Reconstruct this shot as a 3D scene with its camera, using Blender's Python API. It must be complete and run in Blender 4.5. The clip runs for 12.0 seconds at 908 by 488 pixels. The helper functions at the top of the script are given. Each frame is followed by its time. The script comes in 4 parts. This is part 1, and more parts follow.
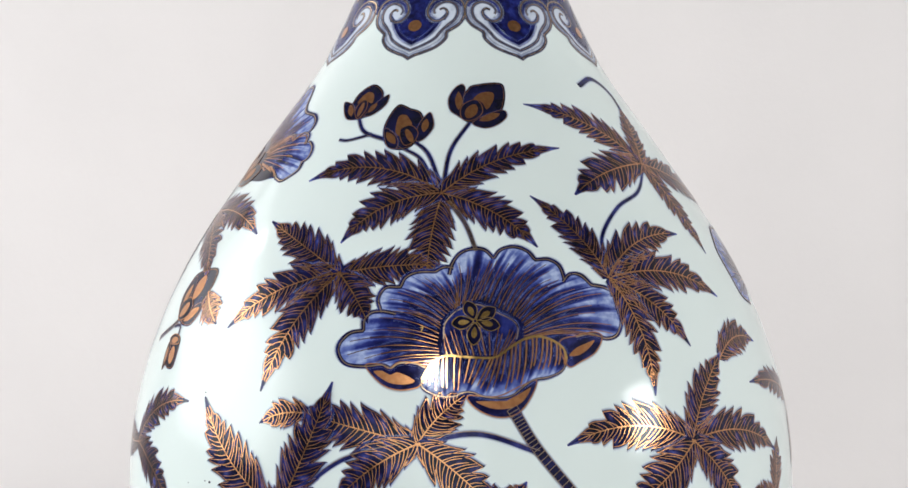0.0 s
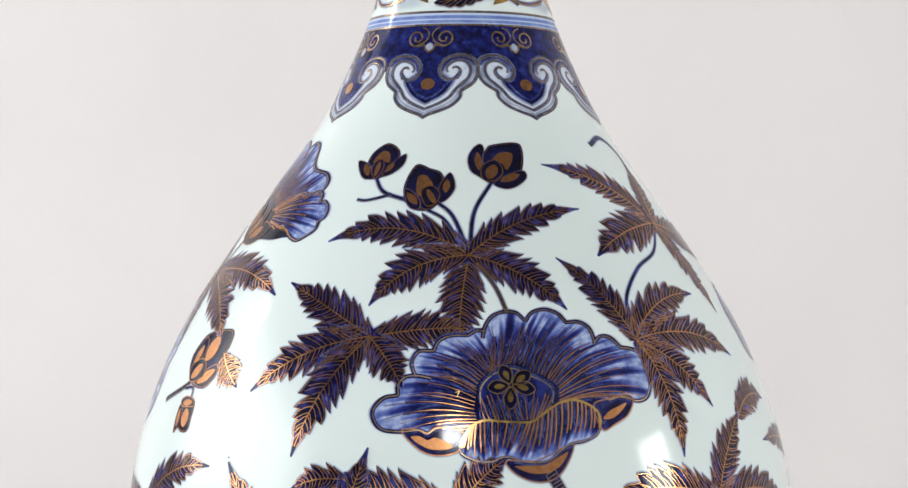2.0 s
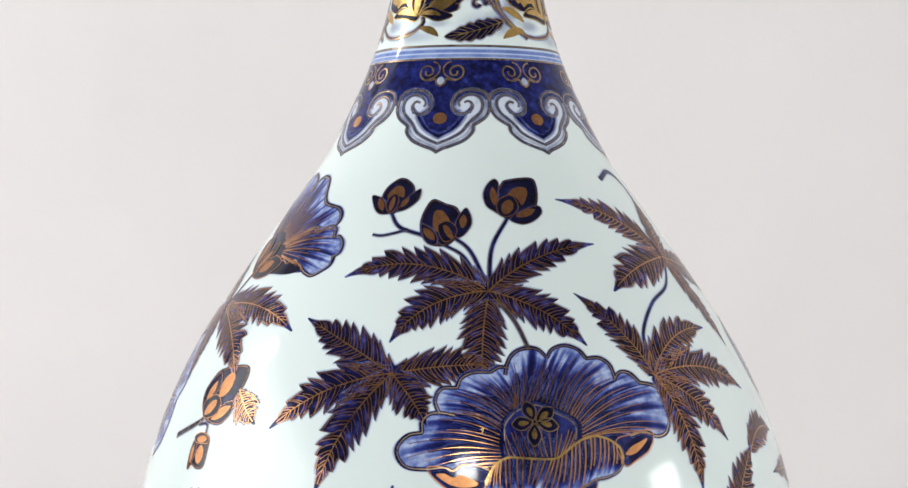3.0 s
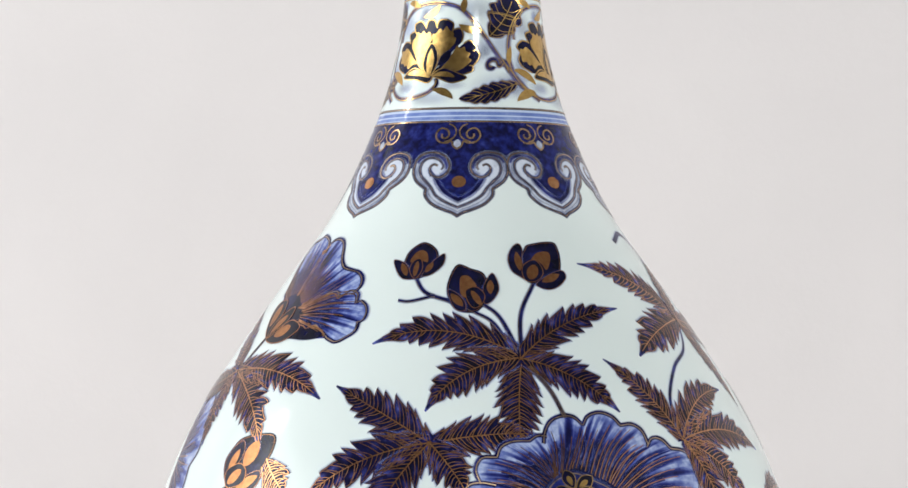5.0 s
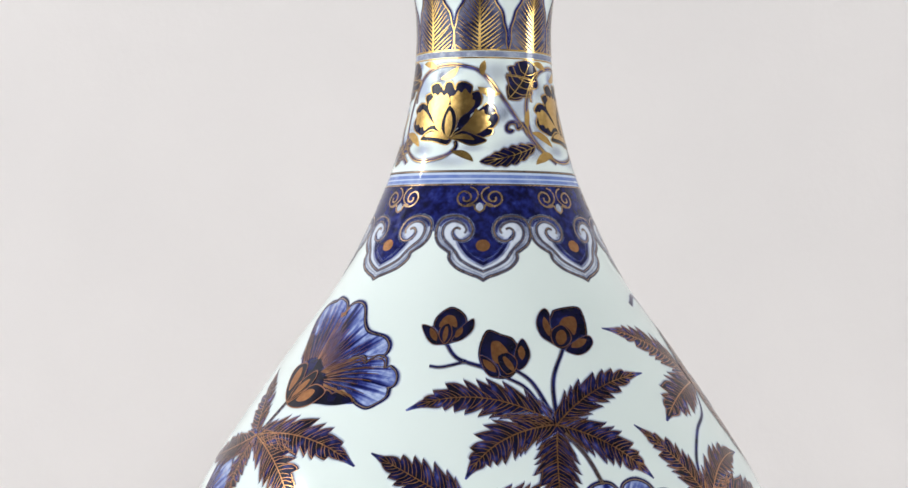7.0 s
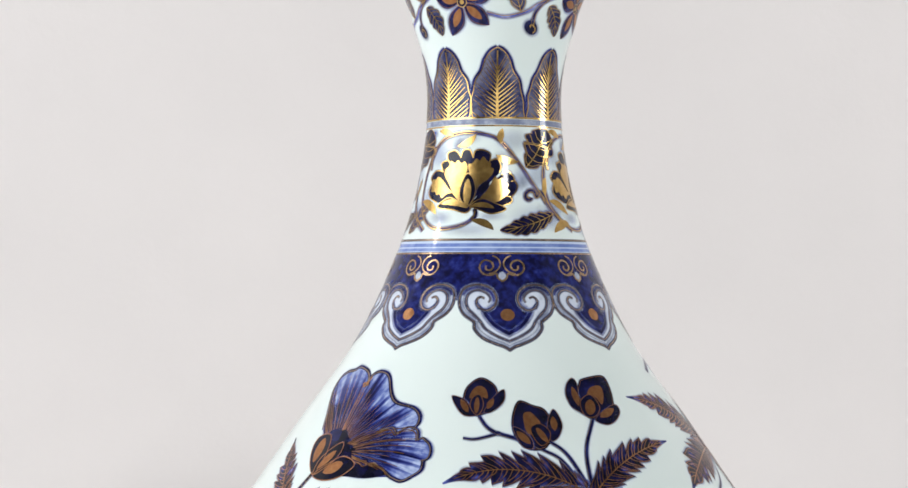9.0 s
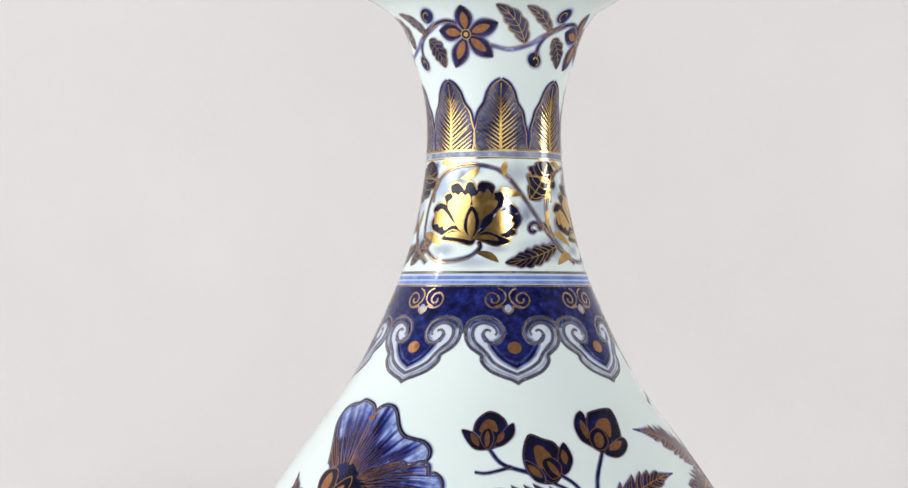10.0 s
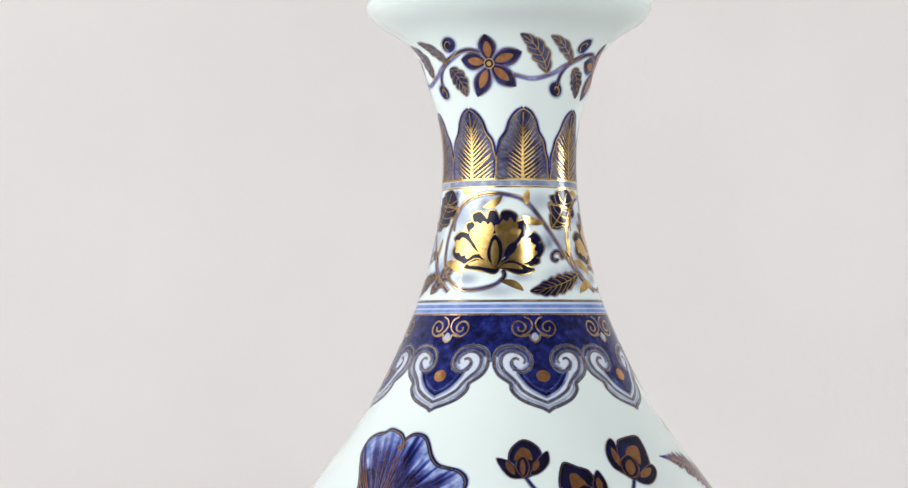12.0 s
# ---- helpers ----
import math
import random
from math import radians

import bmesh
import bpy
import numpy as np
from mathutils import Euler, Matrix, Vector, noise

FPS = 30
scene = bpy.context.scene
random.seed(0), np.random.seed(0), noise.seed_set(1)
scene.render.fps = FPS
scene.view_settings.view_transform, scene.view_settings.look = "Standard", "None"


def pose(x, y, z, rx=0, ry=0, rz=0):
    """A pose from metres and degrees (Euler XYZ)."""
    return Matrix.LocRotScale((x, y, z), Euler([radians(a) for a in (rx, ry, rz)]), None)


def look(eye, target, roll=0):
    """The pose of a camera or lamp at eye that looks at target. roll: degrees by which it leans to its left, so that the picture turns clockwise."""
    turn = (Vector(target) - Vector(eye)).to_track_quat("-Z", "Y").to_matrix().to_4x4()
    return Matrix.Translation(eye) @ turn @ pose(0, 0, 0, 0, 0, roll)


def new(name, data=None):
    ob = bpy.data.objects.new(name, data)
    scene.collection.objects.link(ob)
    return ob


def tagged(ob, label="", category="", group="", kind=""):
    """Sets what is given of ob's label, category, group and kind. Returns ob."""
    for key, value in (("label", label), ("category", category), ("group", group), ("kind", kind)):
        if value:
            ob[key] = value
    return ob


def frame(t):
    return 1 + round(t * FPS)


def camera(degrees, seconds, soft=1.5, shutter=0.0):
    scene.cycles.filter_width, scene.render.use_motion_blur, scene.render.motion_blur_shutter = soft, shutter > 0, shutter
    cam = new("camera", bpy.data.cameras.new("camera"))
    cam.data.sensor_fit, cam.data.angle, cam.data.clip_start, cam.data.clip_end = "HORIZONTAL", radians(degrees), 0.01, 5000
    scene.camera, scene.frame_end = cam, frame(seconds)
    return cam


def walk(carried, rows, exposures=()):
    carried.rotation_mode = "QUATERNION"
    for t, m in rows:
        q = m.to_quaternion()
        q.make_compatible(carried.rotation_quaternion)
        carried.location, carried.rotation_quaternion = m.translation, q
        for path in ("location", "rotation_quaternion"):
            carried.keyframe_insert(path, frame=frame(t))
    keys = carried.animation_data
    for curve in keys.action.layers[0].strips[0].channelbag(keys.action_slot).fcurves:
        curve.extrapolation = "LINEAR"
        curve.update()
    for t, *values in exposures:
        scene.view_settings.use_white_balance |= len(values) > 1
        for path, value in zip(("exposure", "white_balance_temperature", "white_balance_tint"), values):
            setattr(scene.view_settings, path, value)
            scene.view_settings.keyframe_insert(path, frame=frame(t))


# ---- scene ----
# ---- camera ----
cam = camera(26.29, 12.0)
PATH = [
    (0.0, look((0.2141, -0.5516, 0.2033), (-0.0051, 0.0069, 0.1950), 0.13)),
    (0.5, look((0.1978, -0.5567, 0.2056), (-0.0039, 0.0083, 0.1990), 0.15)),
    (1.0, look((0.1837, -0.5606, 0.2084), (-0.0040, 0.0093, 0.2031), 0.10)),
    (1.5, look((0.1690, -0.5655, 0.2132), (-0.0041, 0.0090, 0.2083), 0.12)),
    (2.0, look((0.1543, -0.5697, 0.2167), (-0.0047, 0.0089, 0.2121), 0.17)),
    (2.5, look((0.1399, -0.5739, 0.2205), (-0.0051, 0.0083, 0.2161), 0.14)),
    (3.0, look((0.1228, -0.5778, 0.2248), (-0.0057, 0.0083, 0.2220), 0.15)),
    (5.0, look((0.0615, -0.5856, 0.2394), (-0.0067, 0.0105, 0.2404), 0.08)),
    (5.5, look((0.0468, -0.5864, 0.2428), (-0.0083, 0.0111, 0.2449), 0.09)),
    (6.0, look((0.0271, -0.5879, 0.2470), (-0.0093, 0.0110, 0.2498), 0.30)),
    (6.5, look((0.0123, -0.5887, 0.2513), (-0.0097, 0.0109, 0.2541), 0.27)),
    (7.0, look((0.0001, -0.5892, 0.2537), (-0.0088, 0.0107, 0.2588), 0.35)),
    (9.0, look((-0.0610, -0.5868, 0.2691), (-0.0112, 0.0111, 0.2789), 0.15)),
    (9.5, look((-0.0764, -0.5844, 0.2731), (-0.0116, 0.0120, 0.2840), 0.09)),
    (10.0, look((-0.0918, -0.5825, 0.2745), (-0.0106, 0.0118, 0.2886), 0.08)),
    (10.5, look((-0.1068, -0.5803, 0.2745), (-0.0098, 0.0115, 0.2920), 0.09)),
    (11.0, look((-0.1211, -0.5780, 0.2750), (-0.0114, 0.0115, 0.2964), -0.07)),
    (11.5, look((-0.1348, -0.5749, 0.2746), (-0.0134, 0.0122, 0.2971), -0.13)),
    (12.0, look((-0.1468, -0.5724, 0.2738), (-0.0146, 0.0124, 0.2975), -0.19)),
]
walk(cam, PATH)

# ---- light: a tall window at one side, a narrow one opposite, an added fill behind the viewer, two room lamps ----
world = bpy.data.worlds.new("world")
scene.world = world
world.use_nodes = True
world.node_tree.nodes["Background"].inputs[0].default_value = (0.9, 0.95, 1.0, 1)
world.node_tree.nodes["Background"].inputs[1].default_value = 0.02


def area_lamp(name, eye, target, width, height, watts, colour):
    data = bpy.data.lights.new(name, "AREA")
    data.shape, data.size, data.size_y = "RECTANGLE", width, height
    data.energy, data.color = watts, colour
    ob = new(name, data)
    ob.matrix_world = look(eye, target)
    return ob


for depth, width, height, watts in ((1.49, 2.30, 1.16, 12.5), (1.48, 1.80, 0.96, 10.5), (1.47, 1.30, 0.76, 8.5)):
    area_lamp("window_light", (-depth, -0.70, 0.60), (0, -0.70, 0.50), width, height, watts, (0.95, 0.975, 0.99))
# unseen fill panel, added to brighten the front of the vase
area_lamp("front_fill_light", (0.10, -2.19, 0.40), (0.0, 0, 0.20), 2.2, 0.76, 9.2, (0.90, 0.955, 1.0))
area_lamp("window_light_narrow", (1.49, -0.13, 0.42), (0, -0.05, 0.20), 0.30, 0.55, 9.0, (0.96, 0.98, 0.98))
area_lamp("room_lamp", (-1.3, -0.02, 1.02), (0, 0, 0.25), 0.07, 0.07, 1.4, (1.0, 0.97, 0.93))
area_lamp("room_lamp", (0.40, -1.85, 1.20), (0, 0, 0.20), 0.24, 0.19, 9.5, (0.97, 0.98, 0.98))
scene.view_settings.exposure = -0.01


# ---- materials ----
def material(name):
    m = bpy.data.materials.new(name)
    m.use_nodes = True
    nt = m.node_tree
    return m, nt, nt.nodes["Principled BSDF"]


def node(nt, kind, **values):
    n = nt.nodes.new(kind)
    for key, value in values.items():
        n.inputs[key].default_value = value
    return n


def ramp(nt, source, stops):
    r = nt.nodes.new("ShaderNodeValToRGB")
    while len(r.color_ramp.elements) < len(stops):
        r.color_ramp.elements.new(0.5)
    for e, (p, c) in zip(r.color_ramp.elements, stops):
        e.position, e.color = p, (*c, 1)
    nt.links.new(source, r.inputs[0])
    return r.outputs[0]


def math_node(nt, op, a, b):
    n = nt.nodes.new("ShaderNodeMath")
    n.operation = op
    for i, v in enumerate((a, b)):
        if isinstance(v, (int, float)):
            n.inputs[i].default_value = v
        else:
            nt.links.new(v, n.inputs[i])
    return n.outputs[0]


def noise_tex(nt, scale, detail=3.0, stretch=None):
    co = nt.nodes.new("ShaderNodeTexCoord")
    n = node(nt, "ShaderNodeTexNoise", Scale=scale, Detail=detail)
    out = co.outputs["Object"]
    if stretch:
        mp = nt.nodes.new("ShaderNodeMapping")
        mp.inputs["Scale"].default_value = stretch
        nt.links.new(out, mp.inputs["Vector"])
        out = mp.outputs[0]
    nt.links.new(out, n.inputs["Vector"])
    return n.outputs[0]


def bump(nt, bsdf, height, strength, distance):
    b = node(nt, "ShaderNodeBump", Strength=strength, Distance=distance)
    nt.links.new(height, b.inputs["Height"])
    nt.links.new(b.outputs[0], bsdf.inputs["Normal"])


def porcelain_glaze():
    m, nt, b = material("porcelain_glaze")
    c = ramp(nt, noise_tex(nt, 9.0, 4.0), [(0.3, (0.715, 0.80, 0.78)), (0.7, (0.75, 0.828, 0.81))])
    nt.links.new(c, b.inputs["Base Color"])
    b.inputs["Roughness"].default_value = 0.11
    b.inputs["IOR"].default_value = 1.5
    b.inputs["Specular IOR Level"].default_value = 0.36
    bump(nt, b, noise_tex(nt, 60.0, 2.0), 0.25, 0.00015)
    return m


def painted(name, stops, grain, streak, size=260.0, roughness=0.09):
    """Underglaze paint: the tone attribute runs from a heavy to a thin wash, fade softens the bleeding edge."""
    m, nt, b = material(name)
    tone = nt.nodes.new("ShaderNodeAttribute")
    tone.attribute_name = "tone"
    fade = nt.nodes.new("ShaderNodeAttribute")
    fade.attribute_name = "fade"
    n1 = math_node(nt, "MULTIPLY", math_node(nt, "SUBTRACT", noise_tex(nt, 900.0, 3.0), 0.5), grain)
    n2 = math_node(nt, "MULTIPLY", math_node(nt, "SUBTRACT", noise_tex(nt, size, 4.0), 0.5), streak)
    v = math_node(nt, "ADD", math_node(nt, "ADD", tone.outputs["Fac"], n1), n2)
    nt.links.new(ramp(nt, v, stops), b.inputs["Base Color"])
    b.inputs["Roughness"].default_value = roughness
    b.inputs["Specular IOR Level"].default_value = 0.22
    bump(nt, b, noise_tex(nt, 60.0, 2.0), 0.25, 0.00015)
    clear = nt.nodes.new("ShaderNodeBsdfTransparent")
    mix = nt.nodes.new("ShaderNodeMixShader")
    nt.links.new(fade.outputs["Fac"], mix.inputs[0])
    nt.links.new(clear.outputs[0], mix.inputs[1])
    nt.links.new(b.outputs[0], mix.inputs[2])
    nt.links.new(mix.outputs[0], nt.nodes["Material Output"].inputs["Surface"])
    return m


def gilding(name, dark, light, gloss):
    m, nt, b = material(name)
    c = ramp(nt, noise_tex(nt, 700.0, 4.0), [(0.3, dark), (0.7, light)])
    nt.links.new(c, b.inputs["Base Color"])
    b.inputs["Metallic"].default_value = 1.0
    r = ramp(nt, noise_tex(nt, 350.0, 3.0), [(0.3, (gloss,) * 3), (0.7, (gloss + 0.13,) * 3)])
    nt.links.new(r, b.inputs["Roughness"])
    h = math_node(nt, "ADD", math_node(nt, "MULTIPLY", noise_tex(nt, 1500.0, 2.0), 0.25), noise_tex(nt, 260.0, 2.0))
    bump(nt, b, h, 0.32, 0.0001)
    return m


def plaster(name, dark, light, scale, relief):
    m, nt, b = material(name)
    nt.links.new(ramp(nt, noise_tex(nt, scale, 6.0), [(0.3, dark), (0.7, light)]), b.inputs["Base Color"])
    b.inputs["Roughness"].default_value = 0.85
    bump(nt, b, noise_tex(nt, scale * 9, 4.0), 0.3, relief)
    return m


GLAZE = porcelain_glaze()
COBALT = painted("cobalt_wash", [(0.0, (0.0035, 0.0035, 0.012)), (0.25, (0.006, 0.006, 0.042)), (0.55, (0.036, 0.041, 0.185)),
                                 (0.8, (0.11, 0.17, 0.60)), (1.0, (0.56, 0.63, 0.79))], 0.26, 0.8)
PETAL = painted("petal_wash", [(0.0, (0.003, 0.003, 0.010)), (0.25, (0.006, 0.007, 0.052)), (0.55, (0.024, 0.033, 0.185)), (0.8, (0.12, 0.165, 0.43)), (1.0, (0.43, 0.51, 0.71))], 0.2, 0.6)
GREY_WASH = painted("grey_blue_wash", [(0.0, (0.03, 0.033, 0.065)), (0.4, (0.075, 0.085, 0.155)), (0.7, (0.22, 0.25, 0.36)), (1.0, (0.60, 0.65, 0.74))], 0.25, 0.7)
GROUND = painted("cobalt_ground", [(0.0, (0.003, 0.003, 0.012)), (0.35, (0.005, 0.006, 0.045)), (0.65, (0.012, 0.017, 0.13)), (1.0, (0.035, 0.052, 0.26))], 0.5, 1.5, 420.0)
RING_WASH = painted("ring_wash", [(0.0, (0.02, 0.03, 0.16)), (0.5, (0.15, 0.22, 0.52)), (1.0, (0.50, 0.60, 0.78))], 0.2, 0.5)
SLATE = painted("slate_wash", [(0.0, (0.008, 0.009, 0.028)), (0.3, (0.026, 0.030, 0.095)), (0.6, (0.085, 0.09, 0.17)), (1.0, (0.20, 0.20, 0.27))], 0.3, 0.7)
GOLD = gilding("gilding", (0.47, 0.29, 0.095), (0.63, 0.42, 0.15), 0.12)
DULL_GOLD = gilding("dull_gilding", (0.26, 0.19, 0.13), (0.38, 0.28, 0.18), 0.25)
OLD_GOLD = gilding("old_gilding", (0.45, 0.208, 0.095), (0.61, 0.32, 0.15), 0.12)
PALE_GOLD = gilding("pale_gilding", (0.36, 0.235, 0.14), (0.50, 0.345, 0.205), 0.2)
COPPER = gilding("copper_gilding", (0.30, 0.128, 0.055), (0.43, 0.206, 0.088), 0.3)
BACKDROP = plaster("backdrop_paper", (0.755, 0.718, 0.712), (0.812, 0.771, 0.763), 5.0, 0.002)
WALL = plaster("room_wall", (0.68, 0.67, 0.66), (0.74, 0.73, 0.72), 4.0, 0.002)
# wall plaster with the room's dimness put into its colour, for darker reflections
DARK_WALL = plaster("shade_toned_wall", (0.20, 0.19, 0.18), (0.26, 0.25, 0.24), 4.0, 0.002)
# lack of light overhead put into the colour, to dull the shoulder's gilding
CEILING = plaster("shade_toned_ceiling", (0.20, 0.197, 0.193), (0.25, 0.246, 0.24), 4.0, 0.002)
TABLE = plaster("table_cloth", (0.76, 0.75, 0.74), (0.82, 0.81, 0.80), 30.0, 0.0005)


# ---- structure ----
def slab(name, x0, x1, y0, y1, z0, z1, mat):
    bm = bmesh.new()
    bmesh.ops.create_cube(bm, size=1)
    for v in bm.verts:
        v.co = ((x0 + x1) / 2 + v.co.x * (x1 - x0), (y0 + y1) / 2 + v.co.y * (y1 - y0), (z0 + z1) / 2 + v.co.z * (z1 - z0))
    me = bpy.data.meshes.new(name)
    bm.to_mesh(me)
    bm.free()
    me.materials.append(mat)
    return tagged(new(name, me), kind="structure")


slab("floor", -1.6, 1.6, -2.3, 0.7, -0.80, -0.75, WALL)
tagged(slab("support_top", -0.90, 0.90, -1.20, 0.53, -0.04, 0.0, TABLE), "plain white cloth-covered surface under the vase", "table top")
tagged(slab("support_base", -0.45, 0.45, -0.75, 0.35, -0.75, -0.04, TABLE), "plain white plinth below the surface", "table base")
tagged(slab("backdrop", -1.5, 1.5, 0.55, 0.57, -0.75, 1.7, BACKDROP), "off-white plain mottled paper backdrop", "backdrop")
slab("wall_left", -1.6, -1.5, -2.3, 0.7, -0.75, 1.7, WALL)
slab("wall_right", 1.5, 1.6, -2.3, 0.7, -0.75, 1.7, WALL)
slab("wall_back", -1.5, 1.5, 0.6, 0.7, -0.75, 1.7, WALL)
# unseen wall, toned dark so that gilding and glaze reflect less
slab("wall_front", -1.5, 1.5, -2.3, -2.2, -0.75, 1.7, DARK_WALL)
# unseen ceiling, toned dark in place of being unlit
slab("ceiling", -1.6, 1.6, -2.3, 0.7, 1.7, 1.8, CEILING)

# ---- the vase's profile: height and radius ----
PROFILE = [(0.0, 0.053), (0.008, 0.0535), (0.02, 0.0570), (0.05, 0.0765), (0.085, 0.0935), (0.108, 0.0985),
           (0.1250, 0.0996), (0.1425, 0.0983), (0.1600, 0.0945), (0.1776, 0.0881), (0.1950, 0.0793), (0.2127, 0.0677), (0.2300, 0.0556), (0.2480, 0.0428), (0.2650, 0.0340), (0.2806, 0.0276), (0.3016, 0.0221), (0.3174, 0.0203), (0.3367, 0.0220), (0.3455, 0.0247), (0.3577, 0.0307),
           (0.3612, 0.0353), (0.3642, 0.0402), (0.3665, 0.0424)]
KZ = np.array([p[0] for p in PROFILE])
KR = np.array([p[1] for p in PROFILE])


def spline(z):
    n, h = len(KZ), np.diff(KZ)
    a, b = np.zeros((n, n)), np.zeros((n, n))
    a[0, 0] = a[-1, -1] = 1
    for i in range(1, n - 1):
        a[i, i - 1:i + 2] = h[i - 1], 2 * (h[i - 1] + h[i]), h[i]
        b[i, i - 1:i + 2] = 6 / h[i - 1], -6 / h[i - 1] - 6 / h[i], 6 / h[i]
    m = np.linalg.solve(a, b) @ KR
    i = np.clip(np.searchsorted(KZ, z) - 1, 0, n - 2)
    d = KZ[i + 1] - KZ[i]
    p = (KZ[i + 1] - z) / d
    q = 1 - p
    return p * KR[i] + q * KR[i + 1] + ((p ** 3 - p) * m[i] + (q ** 3 - q) * m[i + 1]) * d * d / 6


TZ = np.linspace(0, KZ[-1], 3000)
TR = spline(TZ)
TS = np.concatenate([[0], np.cumsum(np.hypot(np.diff(TZ), np.diff(TR)))])
DZ, DR = np.gradient(TZ, TS), np.gradient(TR, TS)


def on_vase(a, s, lift=0.0):
    """Places and normals on the vase at angles a and lengths s along its profile."""
    z, r, dz, dr = (np.interp(s, TS, t) for t in (TZ, TR, DZ, DR))
    n = np.stack([dz * np.sin(a), -dz * np.cos(a), -dr], -1)
    return np.stack([r * np.sin(a), -r * np.cos(a), z], -1) + n * lift, n


vase = tagged(new("vase"), "white porcelain pear-shaped vase painted with cobalt-blue and gilt hibiscus flowers", "vase")


def vase_body():
    outer = [(TZ[i], TR[i]) for i in range(0, 3000, 14)] + [(TZ[-1], TR[-1])]
    lip = [(0.3690 + 0.0022 * math.sin(radians(t)), 0.0412 + 0.0022 * math.cos(radians(t))) for t in range(-35, 181, 15)]
    inner = [(z, max(spline(np.array([z]))[0] - 0.0036, 0.004)) for z in np.linspace(0.362, 0.012, 70)]
    rings = [(0.003, 0.047), (0.0, 0.048), (-0.0, 0.0525)] + outer[1:] + lip + inner
    seg = 288
    verts, faces = [], []
    for z, r in rings:
        verts += [(r * math.sin(2 * math.pi * i / seg), -r * math.cos(2 * math.pi * i / seg), z) for i in range(seg)]
    for k in range(len(rings) - 1):
        for i in range(seg):
            j = (i + 1) % seg
            faces.append((k * seg + i, k * seg + j, (k + 1) * seg + j, (k + 1) * seg + i))
    faces.append(tuple(range(seg))[::-1])
    faces.append(tuple(range((len(rings) - 1) * seg, len(rings) * seg)))
    me = bpy.data.meshes.new("body")
    me.from_pydata(verts, [], faces)
    me.polygons.foreach_set("use_smooth", [True] * len(faces))
    me.materials.append(GLAZE)
    ob = new("body", me)
    ob.parent = vase
    return tagged(ob, "glazed bluish-white porcelain body with flared rim")


vase_body()


# ---- painting on the glaze ----
class Spot:
    """A flat patch of the vase's surface round angle a (degrees) and height z (mm): x to the right, y up along the surface, in mm."""

    def __init__(self, a, z, flip=1, half=False):
        self.half = half
        self.a, self.s = radians(a), float(np.interp(z / 1000, TZ, TS))
        self.flip = flip

    def put(self, p):
        p = np.asarray(p, float)
        x, y = (np.minimum(p[..., 0], 0.0) if self.half else p[..., 0]) * self.flip, p[..., 1]
        s = self.s + y / 1000
        return self.a + x / 1000 / np.interp(s, TS, TR), s

    def of(self, a, z):
        s = np.interp(z / 1000, TZ, TS)
        return ((radians(a) - self.a) * np.interp(s, TS, TR) * 1000, (s - self.s) * 1000)


def curve(points, n=24, closed=False):
    """A smooth line of n points through the given ones."""
    p = np.asarray(points, float)
    if len(p) == 2:
        return p[0] + np.linspace(0, 1, n)[:, None] * (p[1] - p[0])
    q = np.vstack([p[-1], p, p[0], p[1]]) if closed else np.vstack([2 * p[0] - p[1], p, 2 * p[-1] - p[-2]])
    t = np.linspace(0, len(q) - 3 - 1e-9, n)
    i = t.astype(int)
    f = (t - i)[:, None]
    a, b, c, d = q[i], q[i + 1], q[i + 2], q[np.minimum(i + 3, len(q) - 1)]
    return 0.5 * (2 * b + (c - a) * f + (2 * a - 5 * b + 4 * c - d) * f ** 2 + (3 * b - a - 3 * c + d) * f ** 3)


def sides(p):
    t = np.gradient(p, axis=0)
    t /= np.maximum(np.linalg.norm(t, axis=1), 1e-9)[:, None]
    return t, np.stack([-t[:, 1], t[:, 0]], 1)


